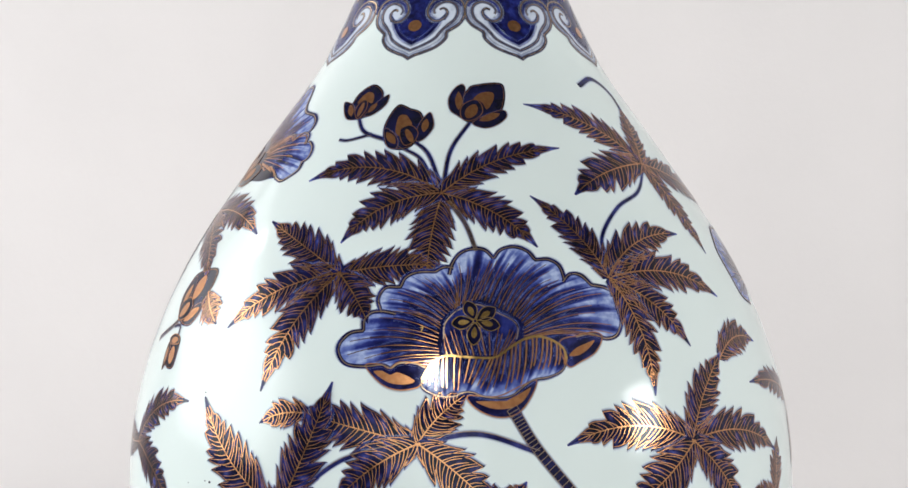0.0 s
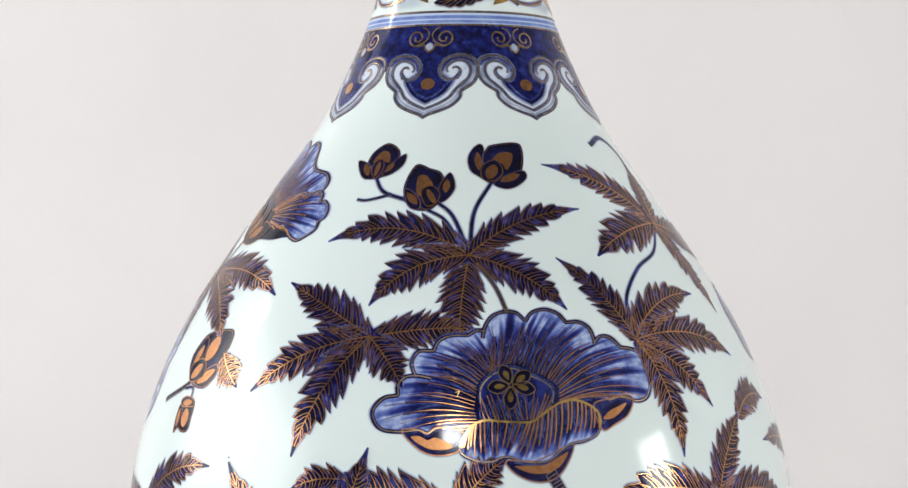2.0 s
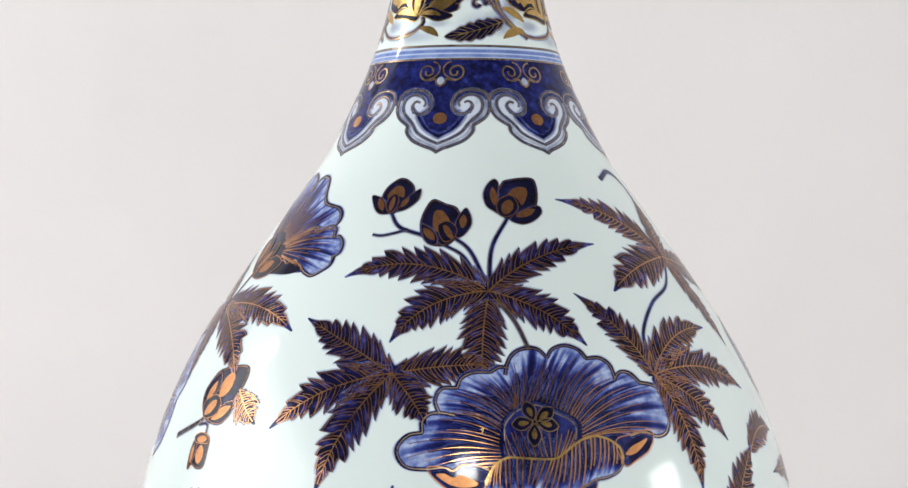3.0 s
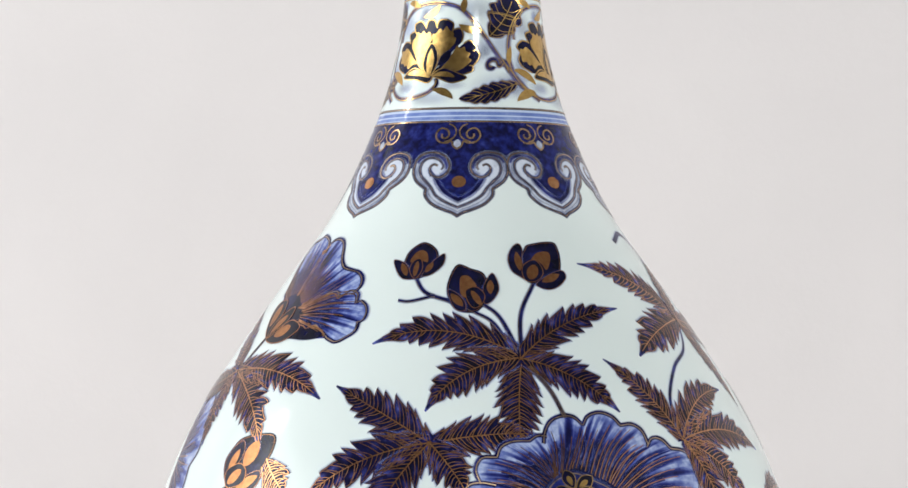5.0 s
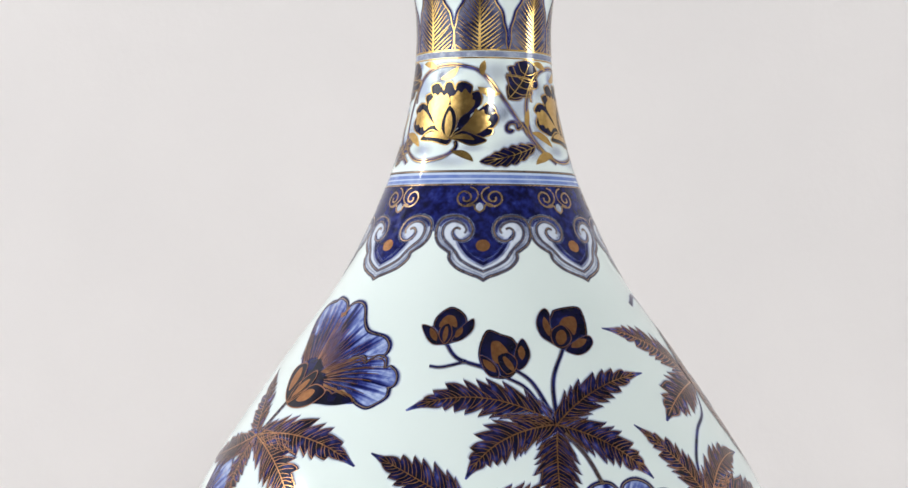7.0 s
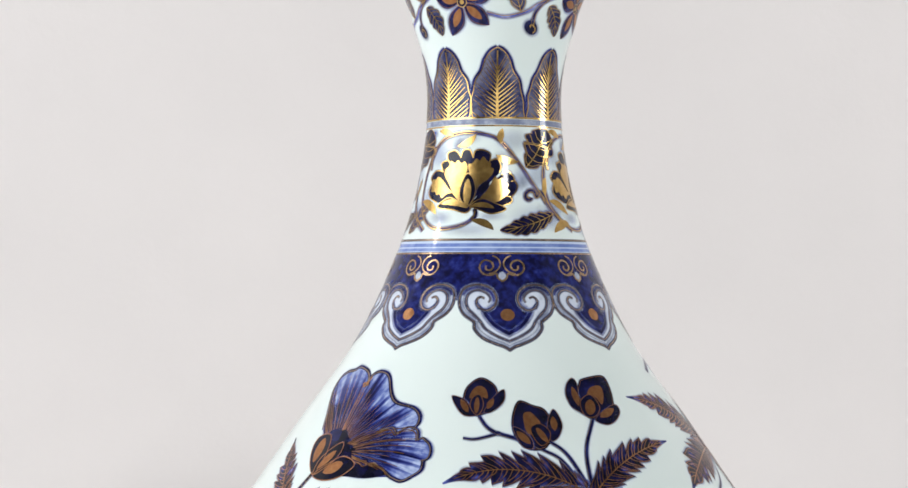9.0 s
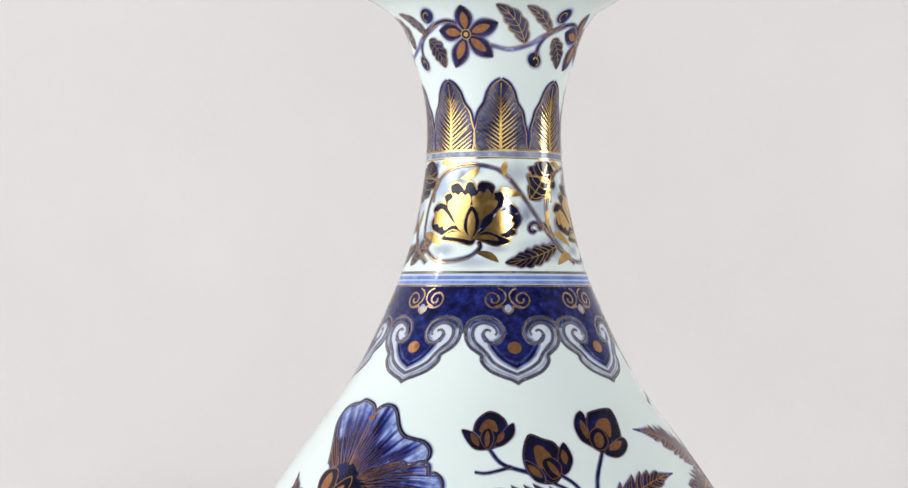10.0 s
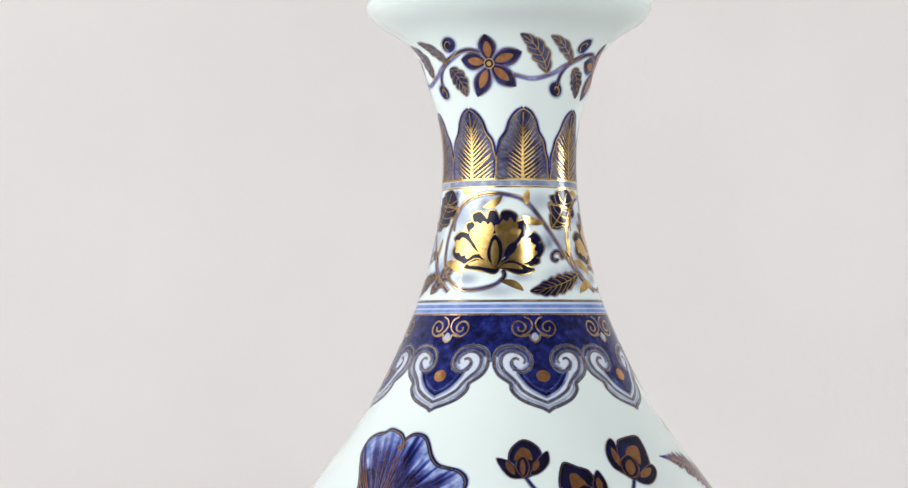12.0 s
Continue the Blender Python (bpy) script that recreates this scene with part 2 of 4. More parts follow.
class Brush:
    def __init__(self):
        self.a, self.s, self.tone, self.fade, self.faces, self.n = [], [], [], [], [], 0

    def grid(self, spot, g, tone=0.3, fade=1.0):
        r, c = g.shape[:2]
        tone, fade = np.broadcast_to(tone, (r, c)), np.broadcast_to(fade, (r, c))
        g = np.concatenate([g, tone[..., None], fade[..., None]], -1)
        for axis in (0, 1):
            d = np.linalg.norm(np.diff(g[..., :2], axis=axis), axis=-1).max(axis=1 - axis)
            at = np.concatenate([np.linspace(i, i + 1, max(int(math.ceil(v / 1.3)), 1), endpoint=False) for i, v in enumerate(d)] + [[len(d)]])
            if len(at) > len(d) + 1:
                i = np.minimum(at.astype(int), len(d) - 1)
                f = (at - i).reshape((-1, 1, 1) if axis == 0 else (1, -1, 1))
                g = np.take(g, i, axis) * (1 - f) + np.take(g, i + 1, axis) * f
        tone, fade, g = g[..., 2], g[..., 3], g[..., :2]
        r, c = g.shape[:2]
        a, s = spot.put(g)
        self.a.append(a.ravel()), self.s.append(s.ravel())
        self.tone.append(np.broadcast_to(tone, (r, c)).ravel()), self.fade.append(np.broadcast_to(fade, (r, c)).ravel())
        k = self.n + np.arange(r * c).reshape(r, c)
        self.faces.append(np.stack([k[:-1, :-1], k[:-1, 1:], k[1:, 1:], k[1:, :-1]], -1).reshape(-1, 4))
        self.n += r * c

    def stroke(self, spot, p, width, tone=0.2, halo=0.0, closed=False):
        p = np.asarray(p, float)
        w = np.broadcast_to(np.asarray(width, float), (len(p),))[:, None] / 2
        _, n = sides(p)
        if closed:
            t = np.roll(p, -1, 0) - np.roll(p, 1, 0)
            t /= np.maximum(np.linalg.norm(t, axis=1), 1e-9)[:, None]
            n = np.stack([-t[:, 1], t[:, 0]], 1)
        cols, f = [p - n * w, p + n * w], [1, 1]
        if halo:
            cols = [p - n * (w + halo * 2), p - n * (w + halo * 0.6)] + cols + [p + n * (w + halo * 0.6), p + n * (w + halo * 2)]
            f = [0, BLEED, 1, 1, BLEED, 0]
        g = np.stack(cols, 1)
        if closed:
            g = np.concatenate([g, g[:1]], 0)
        pale = np.array([0.82, 0.72, 0, 0, 0.72, 0.82] if halo else [0, 0])[None]
        self.grid(spot, g, np.maximum(tone if np.ndim(tone) == 0 else np.append(tone, tone[:1] if closed else [])[:, None], pale), np.array(f)[None])

    def patch(self, spot, inner, outer, m=8, tone=(0.1, 0.6), halo=0.35):
        """A sheet between two lines, with a bleeding outer edge."""
        inner, outer = np.asarray(inner, float), np.asarray(outer, float)
        v = np.linspace(0, 1, m + 1)
        g = inner[None] + v[:, None, None] * (outer - inner)[None]
        t = tone[0] + (tone[1] - tone[0]) * v[:, None] ** 1.3 + np.zeros((1, len(inner)))
        f = np.ones((m + 1, 1))
        if halo:
            d = outer - inner
            d /= np.maximum(np.linalg.norm(d, axis=1), 1e-9)[:, None]
            g = np.concatenate([g, (outer + d * halo * 0.6)[None], (outer + d * halo * 2)[None]], 0)
            t = np.concatenate([t, t[-1:] * 0 + 0.72, t[-1:] * 0 + 0.82], 0)
            f = np.concatenate([f, [[BLEED], [0.0]]], 0)
        self.grid(spot, g, t, f)

    def drop(self, spot, base, tip, half, tone=0.15, halo=0.3, bend=0.0, blunt=0.8, peak=0.5):
        """A plain tapering shape, such as a small petal."""
        u, mid, t, n = spine(base, tip, bend, 15)
        w = half * drop_env(u, blunt, peak)
        cols = [mid - n * w[:, None], mid, mid + n * w[:, None]]
        f = [1, 1, 1]
        if halo:
            out = n * np.clip(np.minimum(u, 1 - u) * 12, 0.15, 1)[:, None] * halo
            cols = [cols[0] - out * 2, cols[0] - out * 0.6] + cols + [cols[2] + out * 0.6, cols[2] + out * 2]
            f = [0, BLEED, 1, 1, 1, BLEED, 0]
        pale = np.array([0.82, 0.72, 0, 0, 0, 0.72, 0.82] if halo else [0, 0, 0])[None]
        self.grid(spot, np.stack(cols, 1), np.maximum(tone, pale), np.array(f)[None])

    def blob(self, spot, points, tone=(0.1, 0.15), halo=0.0, edge=0.0, n=56):
        """A closed, filled shape through points; edge: the width of a line round it, on the same brush."""
        o = curve(points, n, True)
        c = np.repeat(o.mean(0)[None], n, 0)
        self.patch(spot, np.concatenate([c, c[:1]]), np.concatenate([o, o[:1]]), 4, tone, halo)
        if edge:
            self.stroke(spot, o, edge, tone[1], closed=True)
        return o

    def smudge(self, spot, centre, rx, ry, tone=0.7, strength=0.4):
        """A soft cloud of colour that ran into the glaze."""
        t = np.linspace(0, 2 * math.pi, 25)
        ring = np.stack([rx * np.cos(t), ry * np.sin(t)], 1)
        g = np.stack([np.array(centre) + ring * f for f in (0.02, 0.35, 0.7, 1.0)])
        self.grid(spot, g, tone, np.array([[1.0], [0.85], [0.35], [0.0]]) * strength)

    def rim(self, spot, base, tip, half, width=0.22, tone=0.1, bend=0.0, blunt=0.8, peak=0.5):
        u, mid, t, n = spine(base, tip, bend, 15)
        w = (half * drop_env(u, blunt, peak))[:, None]
        self.stroke(spot, mid - n * w, width, tone)
        self.stroke(spot, mid + n * w, width, tone)

    def make(self, name, mat, parent, lift, label=""):
        a, s = np.concatenate(self.a), np.concatenate(self.s)
        co, no = on_vase(a, s, lift / 1000)
        f = np.concatenate(self.faces)
        cross = np.cross(co[f[:, 2]] - co[f[:, 0]], co[f[:, 3]] - co[f[:, 1]])
        back = (cross * no[f[:, 0]]).sum(1) < 0
        f[back] = f[back][:, ::-1]
        me = bpy.data.meshes.new(name)
        me.from_pydata(co.tolist(), [], f.tolist())
        me.polygons.foreach_set("use_smooth", [True] * len(me.polygons))
        for key, values in (("tone", self.tone), ("fade", self.fade)):
            me.attributes.new(key, "FLOAT", "POINT").data.foreach_set("value", np.concatenate(values).astype(np.float32))
        me.normals_split_custom_set_from_vertices(no.tolist())
        me.materials.append(mat)
        ob = new(name, me)
        ob.parent = parent
        return tagged(ob, label)


def spine(base, tip, bend, n):
    b, e = np.asarray(base, float), np.asarray(tip, float)
    d = e - b
    c = (b + e) / 2 + np.array([-d[1], d[0]]) * bend * 1.6
    u = np.linspace(0, 1, n)
    mid = ((1 - u) ** 2)[:, None] * b + (2 * u * (1 - u))[:, None] * c + (u ** 2)[:, None] * e
    t, nn = sides(mid)
    return u, mid, t, nn


def drop_env(u, blunt, peak):
    q = u ** (math.log(0.5) / math.log(peak))
    return np.maximum(np.sin(math.pi * np.clip(q, 0, 1)), 0) ** blunt


BLEED = 0.42
BLUE, GILT = 0.05, 0.14
dice = random.Random(11)


def leaf(spot, base, tip, bend=0.0, half=4.0, teeth=9, tone=0.17, lift=0.0):
    """One saw-edged leaflet: a dark wash, with its gilt midrib, veins and margin."""
    half *= 1.27
    per = 9
    u, mid, t, n = spine(base, tip, bend, teeth * per + 1)
    env = np.interp(u, [0, 0.06, 0.2, 0.42, 0.62, 0.77, 0.87, 0.94, 1], [0.30, 0.55, 0.92, 1.0, 0.84, 0.52, 0.20, 0.08, 0.03])
    wash, gilt = Brush(), Brush()
    margins = []
    for side in (-1, 1):
        warp = u * teeth * dice.uniform(0.92, 1.08) + dice.random() + 0.22 * np.sin(u * 17 + dice.random() * 6)
        saw = warp % 1
        bite = np.clip((0.93 - u) * 5, 0, 1) * np.clip(u * 8, 0, 1)
        depth = 0.60 + 0.14 * np.sin(u * 23 + dice.random() * 6)
        w = half * env * (1.14 - bite * depth * (1 - saw ** 0.75))
        margins.append(mid + n * (side * w)[:, None] + t * (w * (0.35 + 0.5 * saw) * (1 - u))[:, None])
    lo, hi = margins
    out = n * (0.2 + 0.8 * np.clip((1 - u) * 6, 0, 1))[:, None]
    cols = [lo - out * 0.75, lo - out * 0.22, lo, lo * 0.6 + mid * 0.4, mid, hi * 0.6 + mid * 0.4, hi, hi + out * 0.22, hi + out * 0.75]
    end = 0.30 * np.clip((u - 0.86) * 7, 0, 1)[:, None]
    side_tone = np.convolve([dice.gauss(0, 1) for _ in range(len(u) + 6)], np.ones(7) / 7, "valid")[:, None]
    stripe = (0.20 * np.sin(u * teeth * 6.3 + dice.random() * 6)[:, None] + 0.3 * side_tone) * np.array([0, 0, 0.2, 1, 0, 0.8, 0.2, 0, 0])[None]
    wash.grid(spot, np.stack(cols, 1), tone + end + stripe + np.array([0.72, 0.6, 0.0, 0.11, -0.12, 0.11, 0.0, 0.6, 0.72])[None], np.array([0, BLEED, 1, 1, 1, 1, 1, BLEED, 0])[None])
    ob = wash.make("leaf", COBALT, vase, BLUE + lift)
    last = int(len(u) * 0.93)
    gilt.stroke(spot, mid[:last], 0.44 - 0.26 * u[:last])
    for m in margins:
        gilt.stroke(spot, mid[2:last] + (m - mid)[2:last] * 0.94, 0.19)
    veins = int(teeth * 2.6)
    for m in margins:
        for k in range(1, veins):
            u0 = (k - 0.35 + dice.uniform(-0.22, 0.22)) / (veins + 0.5) * 0.90
            i, j = int(u0 * (len(u) - 1)), min(int((u0 + 0.06) * (len(u) - 1)), len(u) - 2)
            p0, p1 = mid[i], mid[j] + (m[j] - mid[j]) * dice.uniform(0.74, 1.0)
            gilt.stroke(spot, curve([p0, (p0 + p1) / 2 - t[i] * 0.4, p1], 6), np.linspace(0.27, 0.15, 6) * dice.uniform(0.75, 1.2))
    gilt.make("gilding", OLD_GOLD, ob, BLUE + lift + 0.035, "gilt veins and edge")
    return ob


def spray(a, z, leaves, lift=0.0):
    """Leaflets round one centre, laid over one another; each row: tip's angle and height, bend, half width, teeth."""
    spot = Spot(a, z)
    for k, (ta, tz, bend, half, teeth) in enumerate(leaves):
        tip = np.array(spot.of(ta, tz))
        leaf(spot, tip / np.linalg.norm(tip) * -0.7, tip, bend, half, teeth, lift=lift + 0.03 * k)


def stem(points, width=0.9, edge=True, tone=0.3, rungs=0):
    """A stalk through points of angle and height."""
    spot = Spot(*points[0])
    p = curve([spot.of(*q) for q in points], 30)
    w = np.linspace(width, width * 0.8, len(p))
    wash = Brush()
    wash.stroke(spot, p, w, tone, 0.3)
    ob = wash.make("stem", COBALT, vase, BLUE - 0.01)
    if edge or rungs:
        gilt = Brush()
        _, n = sides(p)
        gilt.stroke(spot, p + n * w[:, None] * 0.5, 0.18)
        if rungs:
            gilt.stroke(spot, p - n * w[:, None] * 0.5, 0.18)
            q = curve(p, rungs)
            _, n = sides(q)
            for c, d in zip(q, n):
                gilt.stroke(spot, np.stack([c - d * width * 0.42, c + d * width * 0.42]), 0.2)
        gilt.make("gilding", DULL_GOLD, ob, GILT, "dull gilt edge")
    return ob


def bud(a, z, body, sepals, heart, front, front_heart):
    """A closed bud: a blue body with a gilt heart, sepals at its sides, a small petal in front. Hearts in sepals: base, tip, half width."""
    spot = Spot(a, z)
    wash, gilt, line = Brush(), Brush(), Brush()
    o = wash.blob(spot, body, (0.24, 0.08), 0.3)
    line.stroke(spot, o, 0.5, 0.06, closed=True)
    gilt.stroke(spot, o + (o.mean(0) - o) * 0.03, 0.13, closed=True)
    if len(heart) == 3:
        gilt.drop(spot, *heart, 0.5, 0.0, 0, 0.6, 0.5)
    else:
        gilt.blob(spot, heart)
    ob = wash.make("bud", COBALT, vase, BLUE + 0.02)
    line.make("outline", COBALT, ob, BLUE + 0.035)
    gilt.make("gilding", COPPER, ob, GILT - 0.03, "coppery gilt heart")
    for k, (outline, (b, t, h)) in enumerate(sepals):
        leaf_wash, leaf_gilt = Brush(), Brush()
        o = leaf_wash.blob(spot, outline, (0.22, 0.06), 0.25)
        leaf_gilt.stroke(spot, o, 0.16, closed=True)
        leaf_gilt.drop(spot, b, t, h, 0.5, 0.0, 0, 0.75, 0.5)
        leaf_wash.make("sepal", COBALT, ob, GILT + 0.004 * k)
        leaf_gilt.make("gilding", COPPER, ob, GILT + 0.035, "coppery gilt heart and rim")
    wash, gilt = Brush(), Brush()
    o = wash.blob(spot, front, (0.10, 0.12))
    gilt.stroke(spot, o, 0.26, closed=True)
    b, t, h = front_heart
    gilt.drop(spot, b, t, h, 0.5, 0.0, 0, 0.55, 0.5)
    wash.make("petal", COBALT, ob, GILT + 0.05)
    gilt.make("gilding", COPPER, ob, GILT + 0.08, "coppery gilt heart and rim")
    return ob


def lobes(*parts, n=81):
    """One line of n even steps through several rounded lobes, with a notch where two meet."""
    p = np.concatenate([curve(q, 40) for q in parts])
    s = np.concatenate([[0], np.cumsum(np.linalg.norm(np.diff(p, axis=0), axis=1))])
    at = np.linspace(0, s[-1], n)
    return np.stack([np.interp(at, s, p[:, k]) for k in (0, 1)], 1)


def petal(name, spot, inner, outer, veins, tone=(0.18, 0.95), lift=0.0, reach=(0.06, 0.85), rim=0.34, sway=(0.04, -0.04), width=0.27, line=1.0, ink=1.0):
    """A petal between an inner and an outer line, with gilt veins that run outwards and a gilt rim; sway: how far the first and the last vein bend to their left."""
    n = 81
    i = curve(inner, n) if len(inner) > 1 else np.repeat(np.asarray(inner, float), n, 0)
    o = outer if len(outer) == n else curve(outer, n)
    wash, gilt = Brush(), Brush()
    m = 16
    v = np.linspace(0, 1, m + 1)
    g = i[None] + v[:, None, None] * (o - i)[None]
    bow = np.stack([-(o - i)[:, 1], (o - i)[:, 0]], 1) * np.linspace(sway[0], sway[1], n)[:, None]
    g = g + np.sin(v * math.pi)[:, None, None] * bow[None]
    wave = np.convolve([dice.gauss(0, 1) for _ in range(n + 2)], np.ones(3) / 3, "valid")
    wave = 0.22 * wave + 0.06 * np.sin(np.arange(n) * 2 * math.pi * veins / n)
    at = np.clip(v[:, None] + wave[None] * np.minimum(v * 3, 1)[:, None], 0, 1.1)
    shade = tone[0] + (tone[1] - tone[0]) * np.interp(at, [0, 0.36, 0.58, 0.80, 0.95, 1.1], [0.0, 0.06, 0.32, 0.80, 1.0, 0.88])
    d = o - i
    d /= np.maximum(np.linalg.norm(d, axis=1), 1e-9)[:, None]
    g = np.concatenate([g, (o + d * 0.3)[None], (o + d * 0.95)[None]], 0)
    shade = np.concatenate([shade, shade[-1:] * 0 + 0.72, shade[-1:] * 0 + 0.82], 0)
    wash.grid(spot, g, shade, np.concatenate([np.ones((m + 1, 1)), [[BLEED], [0.0]]], 0))
    ob = wash.make(name, PETAL, vase, BLUE + lift)
    edge = Brush()
    edge.stroke(spot, i + (o - i) * 0.985, line, 0.30, 0.15)
    if rim:
        dull = Brush()
        dull.stroke(spot, i + (o - i) * 0.978, rim)
        dull.make("rim_gilding", DULL_GOLD, ob, GILT + lift - 0.004, "dull gilt rim")
    for k in range(veins):
        f = (k + 0.5 + dice.uniform(-0.15, 0.15)) / veins
        j = int(f * (n - 1))
        q = np.linspace(reach[0], reach[1] * dice.uniform(0.72, 1.05), 14)
        e = o[j] - i[j]
        turn = np.array([-e[1], e[0]]) * (sway[0] + (sway[1] - sway[0]) * f + 0.012 * dice.uniform(-1, 1))
        p = i[j] + e * q[:, None] + np.sin(q * math.pi)[:, None] * turn
        gilt.stroke(spot, p, np.linspace(width, width * 0.6, 14))
        w = np.linspace(1.3, 0.55, 14) * dice.uniform(0.6, 1.35) * ink
        edge.stroke(spot, p[:11], w[:11], 0.10 + 0.03 * np.arange(11), 0.15)
        if dice.random() < 0.45 * ink:
            pool = curve(p[1:9] + dice.uniform(-0.5, 0.5), 16)
            edge.stroke(spot, pool, np.sin(np.linspace(0.15, 3.0, 16)) * dice.uniform(1.0, 2.2), 0.17, 0.45)
    edge.make("rim_line", COBALT, ob, BLUE + lift + 0.02)
    gilt.make("gilding", OLD_GOLD, ob, GILT + lift, "gilt veins")
    return ob


def calyx(spot, outline, heart, lift=0.0):
    """A dark sepal with a gilt heart."""
    wash, gilt = Brush(), Brush()
    o = wash.blob(spot, outline, (0.12, 0.34), 0.35)
    ob = wash.make("sepal", COBALT, vase, BLUE + lift)
    gilt.stroke(spot, o, 0.30, closed=True)
    gilt.blob(spot, heart)
    gilt.make("gilding", COPPER, ob, GILT + lift, "coppery gilt heart and rim")


# ---- the open hibiscus flower ----
def open_flower(spot):
    calyx(spot, [(-29.5, -13.0), (-25.4, -12.6), (-23.2, -13.6), (-20.5, -12.0), (-16.4, -12.0), (-13.5, -13.4), (-14.8, -17.6), (-17.2, -18.9), (-21.4, -19.2), (-25.5, -17.6)],
          [(-27.2, -14.7), (-25.1, -14.3), (-23.0, -15.3), (-20.6, -14.7), (-16.5, -16.8), (-19.3, -17.8), (-23.4, -17.3)], 0.0)
    calyx(spot, [(21.5, -6.6), (26.4, -4.9), (31.2, -4.0), (33.6, -5.4), (31.6, -9.4), (27.5, -11.8), (23.6, -13.1)],
          [(24.0, -10.3), (26.0, -8.3), (28.6, -7.2), (31.3, -6.3), (29.6, -8.4), (26.8, -10.2)], 0.0)
    calyx(spot, [(-2.9, -20.6), (4.5, -20.8), (11.0, -18.0), (15.0, -16.8), (13.0, -21.8), (9.5, -25.4), (4.5, -26.1), (-0.6, -24.0)],
          [(-0.8, -22.0), (5.0, -22.6), (10.4, -20.6), (13.4, -18.6), (11.4, -22.0), (7.6, -23.9), (3.0, -23.8)], 0.0)
    under = Brush()
    u = curve([(-14, -12), (-27, -9), (-25, 2), (-17, 9), (-6, 12), (3, 16), (15, 14), (24, 9), (32, 4), (33, -5), (22, -9), (4, -12)], 60, True)
    under.patch(spot, np.repeat([[0.0, -2.0]], 60, 0), u, 5, (0.05, 0.35), 0.0)
    under.make("flower_wash", COBALT, vase, BLUE - 0.012)
    petal("petal", spot, [(-9.0, -2.0), (-6.3, 1.7), (-4.2, 3.0)],
          lobes([(-25.6, 1.6), (-26.4, 5.4), (-24.5, 8.6), (-20.8, 8.9)], [(-20.4, 8.9), (-18.8, 11.8), (-15.5, 13.3), (-11.0, 13.4)], [(-11.0, 13.4), (-8.6, 14.8), (-6.0, 14.6)]), 10, sway=(-0.10, -0.04), lift=0.004)
    petal("petal", spot, [(8.6, 0.0), (10.6, -2.4), (10.2, -5.7), (11.6, -6.2)],
          lobes([(23.4, 10.4), (25.5, 12.7), (28.7, 12.3), (31.7, 9.4)], [(31.7, 9.4), (35.8, 8.6), (39.3, 6.3), (39.8, 2.4)], [(39.4, 2.2), (40.2, -1.4), (38.6, -5.0), (35.2, -5.9), (31.2, -4.5), (26.4, -5.3)]), 13, sway=(0.10, 0.08),
          reach=(0.06, 0.92), lift=0.006)
    petal("petal", spot, [(-6.3, 1.7), (-3.8, 3.2), (0.1, 4.3), (5.5, 1.6), (9.0, -0.2)],
          lobes([(-7.2, 12.5), (-6.4, 15.7), (-4.4, 18.8), (-1.2, 20.3), (2.3, 20.0), (4.7, 17.4)], [(4.7, 17.4), (6.6, 20.0), (10.3, 21.0), (13.9, 19.6), (15.9, 17.0)], [(15.9, 17.0), (19.7, 17.1), (22.6, 15.1), (23.9, 11.2)]),
          17, sway=(-0.10, 0.13), lift=0.010)
    petal("petal", spot, [(-8.8, -2.0), (-9.0, -6.6), (-8.8, -10.0), (-12.2, -12.8)],
          lobes([(-21.6, 1.2), (-25.1, 1.9), (-28.3, 1.5), (-30.3, -0.5), (-30.5, -3.6)], [(-30.5, -3.6), (-34.2, -4.3), (-37.1, -7.0), (-37.5, -9.9), (-35.3, -12.8), (-30.0, -13.3), (-25.4, -12.8), (-23.0, -13.8)],
                [(-23.0, -13.8), (-20.5, -12.2), (-16.4, -12.3), (-13.7, -13.4)]), 13, sway=(-0.12, -0.02), reach=(0.06, 0.9), lift=0.012)
    petal("throat", spot, [(-8.6, -10.4), (-3.3, -10.5), (2.2, -10.8), (5.0, -10.3), (8.8, -7.8)],
          [(-8.9, -5.5), (-8.6, -1.4), (-6.3, 1.7), (-3.8, 3.2), (0.1, 4.2), (5.5, 1.7), (9.0, -0.2), (10.5, -2.4), (10.0, -5.7)], 15, (0.12, 0.5), 0.016, reach=(0.05, 0.8), rim=0.3, width=0.36, line=0.4)
    petal("lip_petal", spot, [(-14.7, -16.6), (-12.6, -13.0), (-10.9, -11.3), (-8.1, -10.2), (-3.3, -10.5), (2.2, -10.8), (5.0, -10.3), (8.6, -7.8), (12.2, -5.7), (15.9, -5.1), (19.5, -6.2), (22.4, -8.4), (23.3, -11.2)],
          [(-14.8, -16.9), (-14.5, -18.6), (-12.8, -19.9), (-9.8, -21.0), (-6.4, -21.0), (-4.3, -20.0), (-1.9, -19.9), (1.1, -21.0), (5.2, -21.5), (8.7, -20.8), (11.7, -18.4), (14.6, -16.7), (18.2, -16.1), (21.8, -14.4), (23.3, -11.6)], 33, (0.0, 0.95), 0.022,
          reach=(0.0, 0.84), width=0.5, rim=0.3, line=0.6, sway=(-0.05, 0.10))
    crest = Brush()
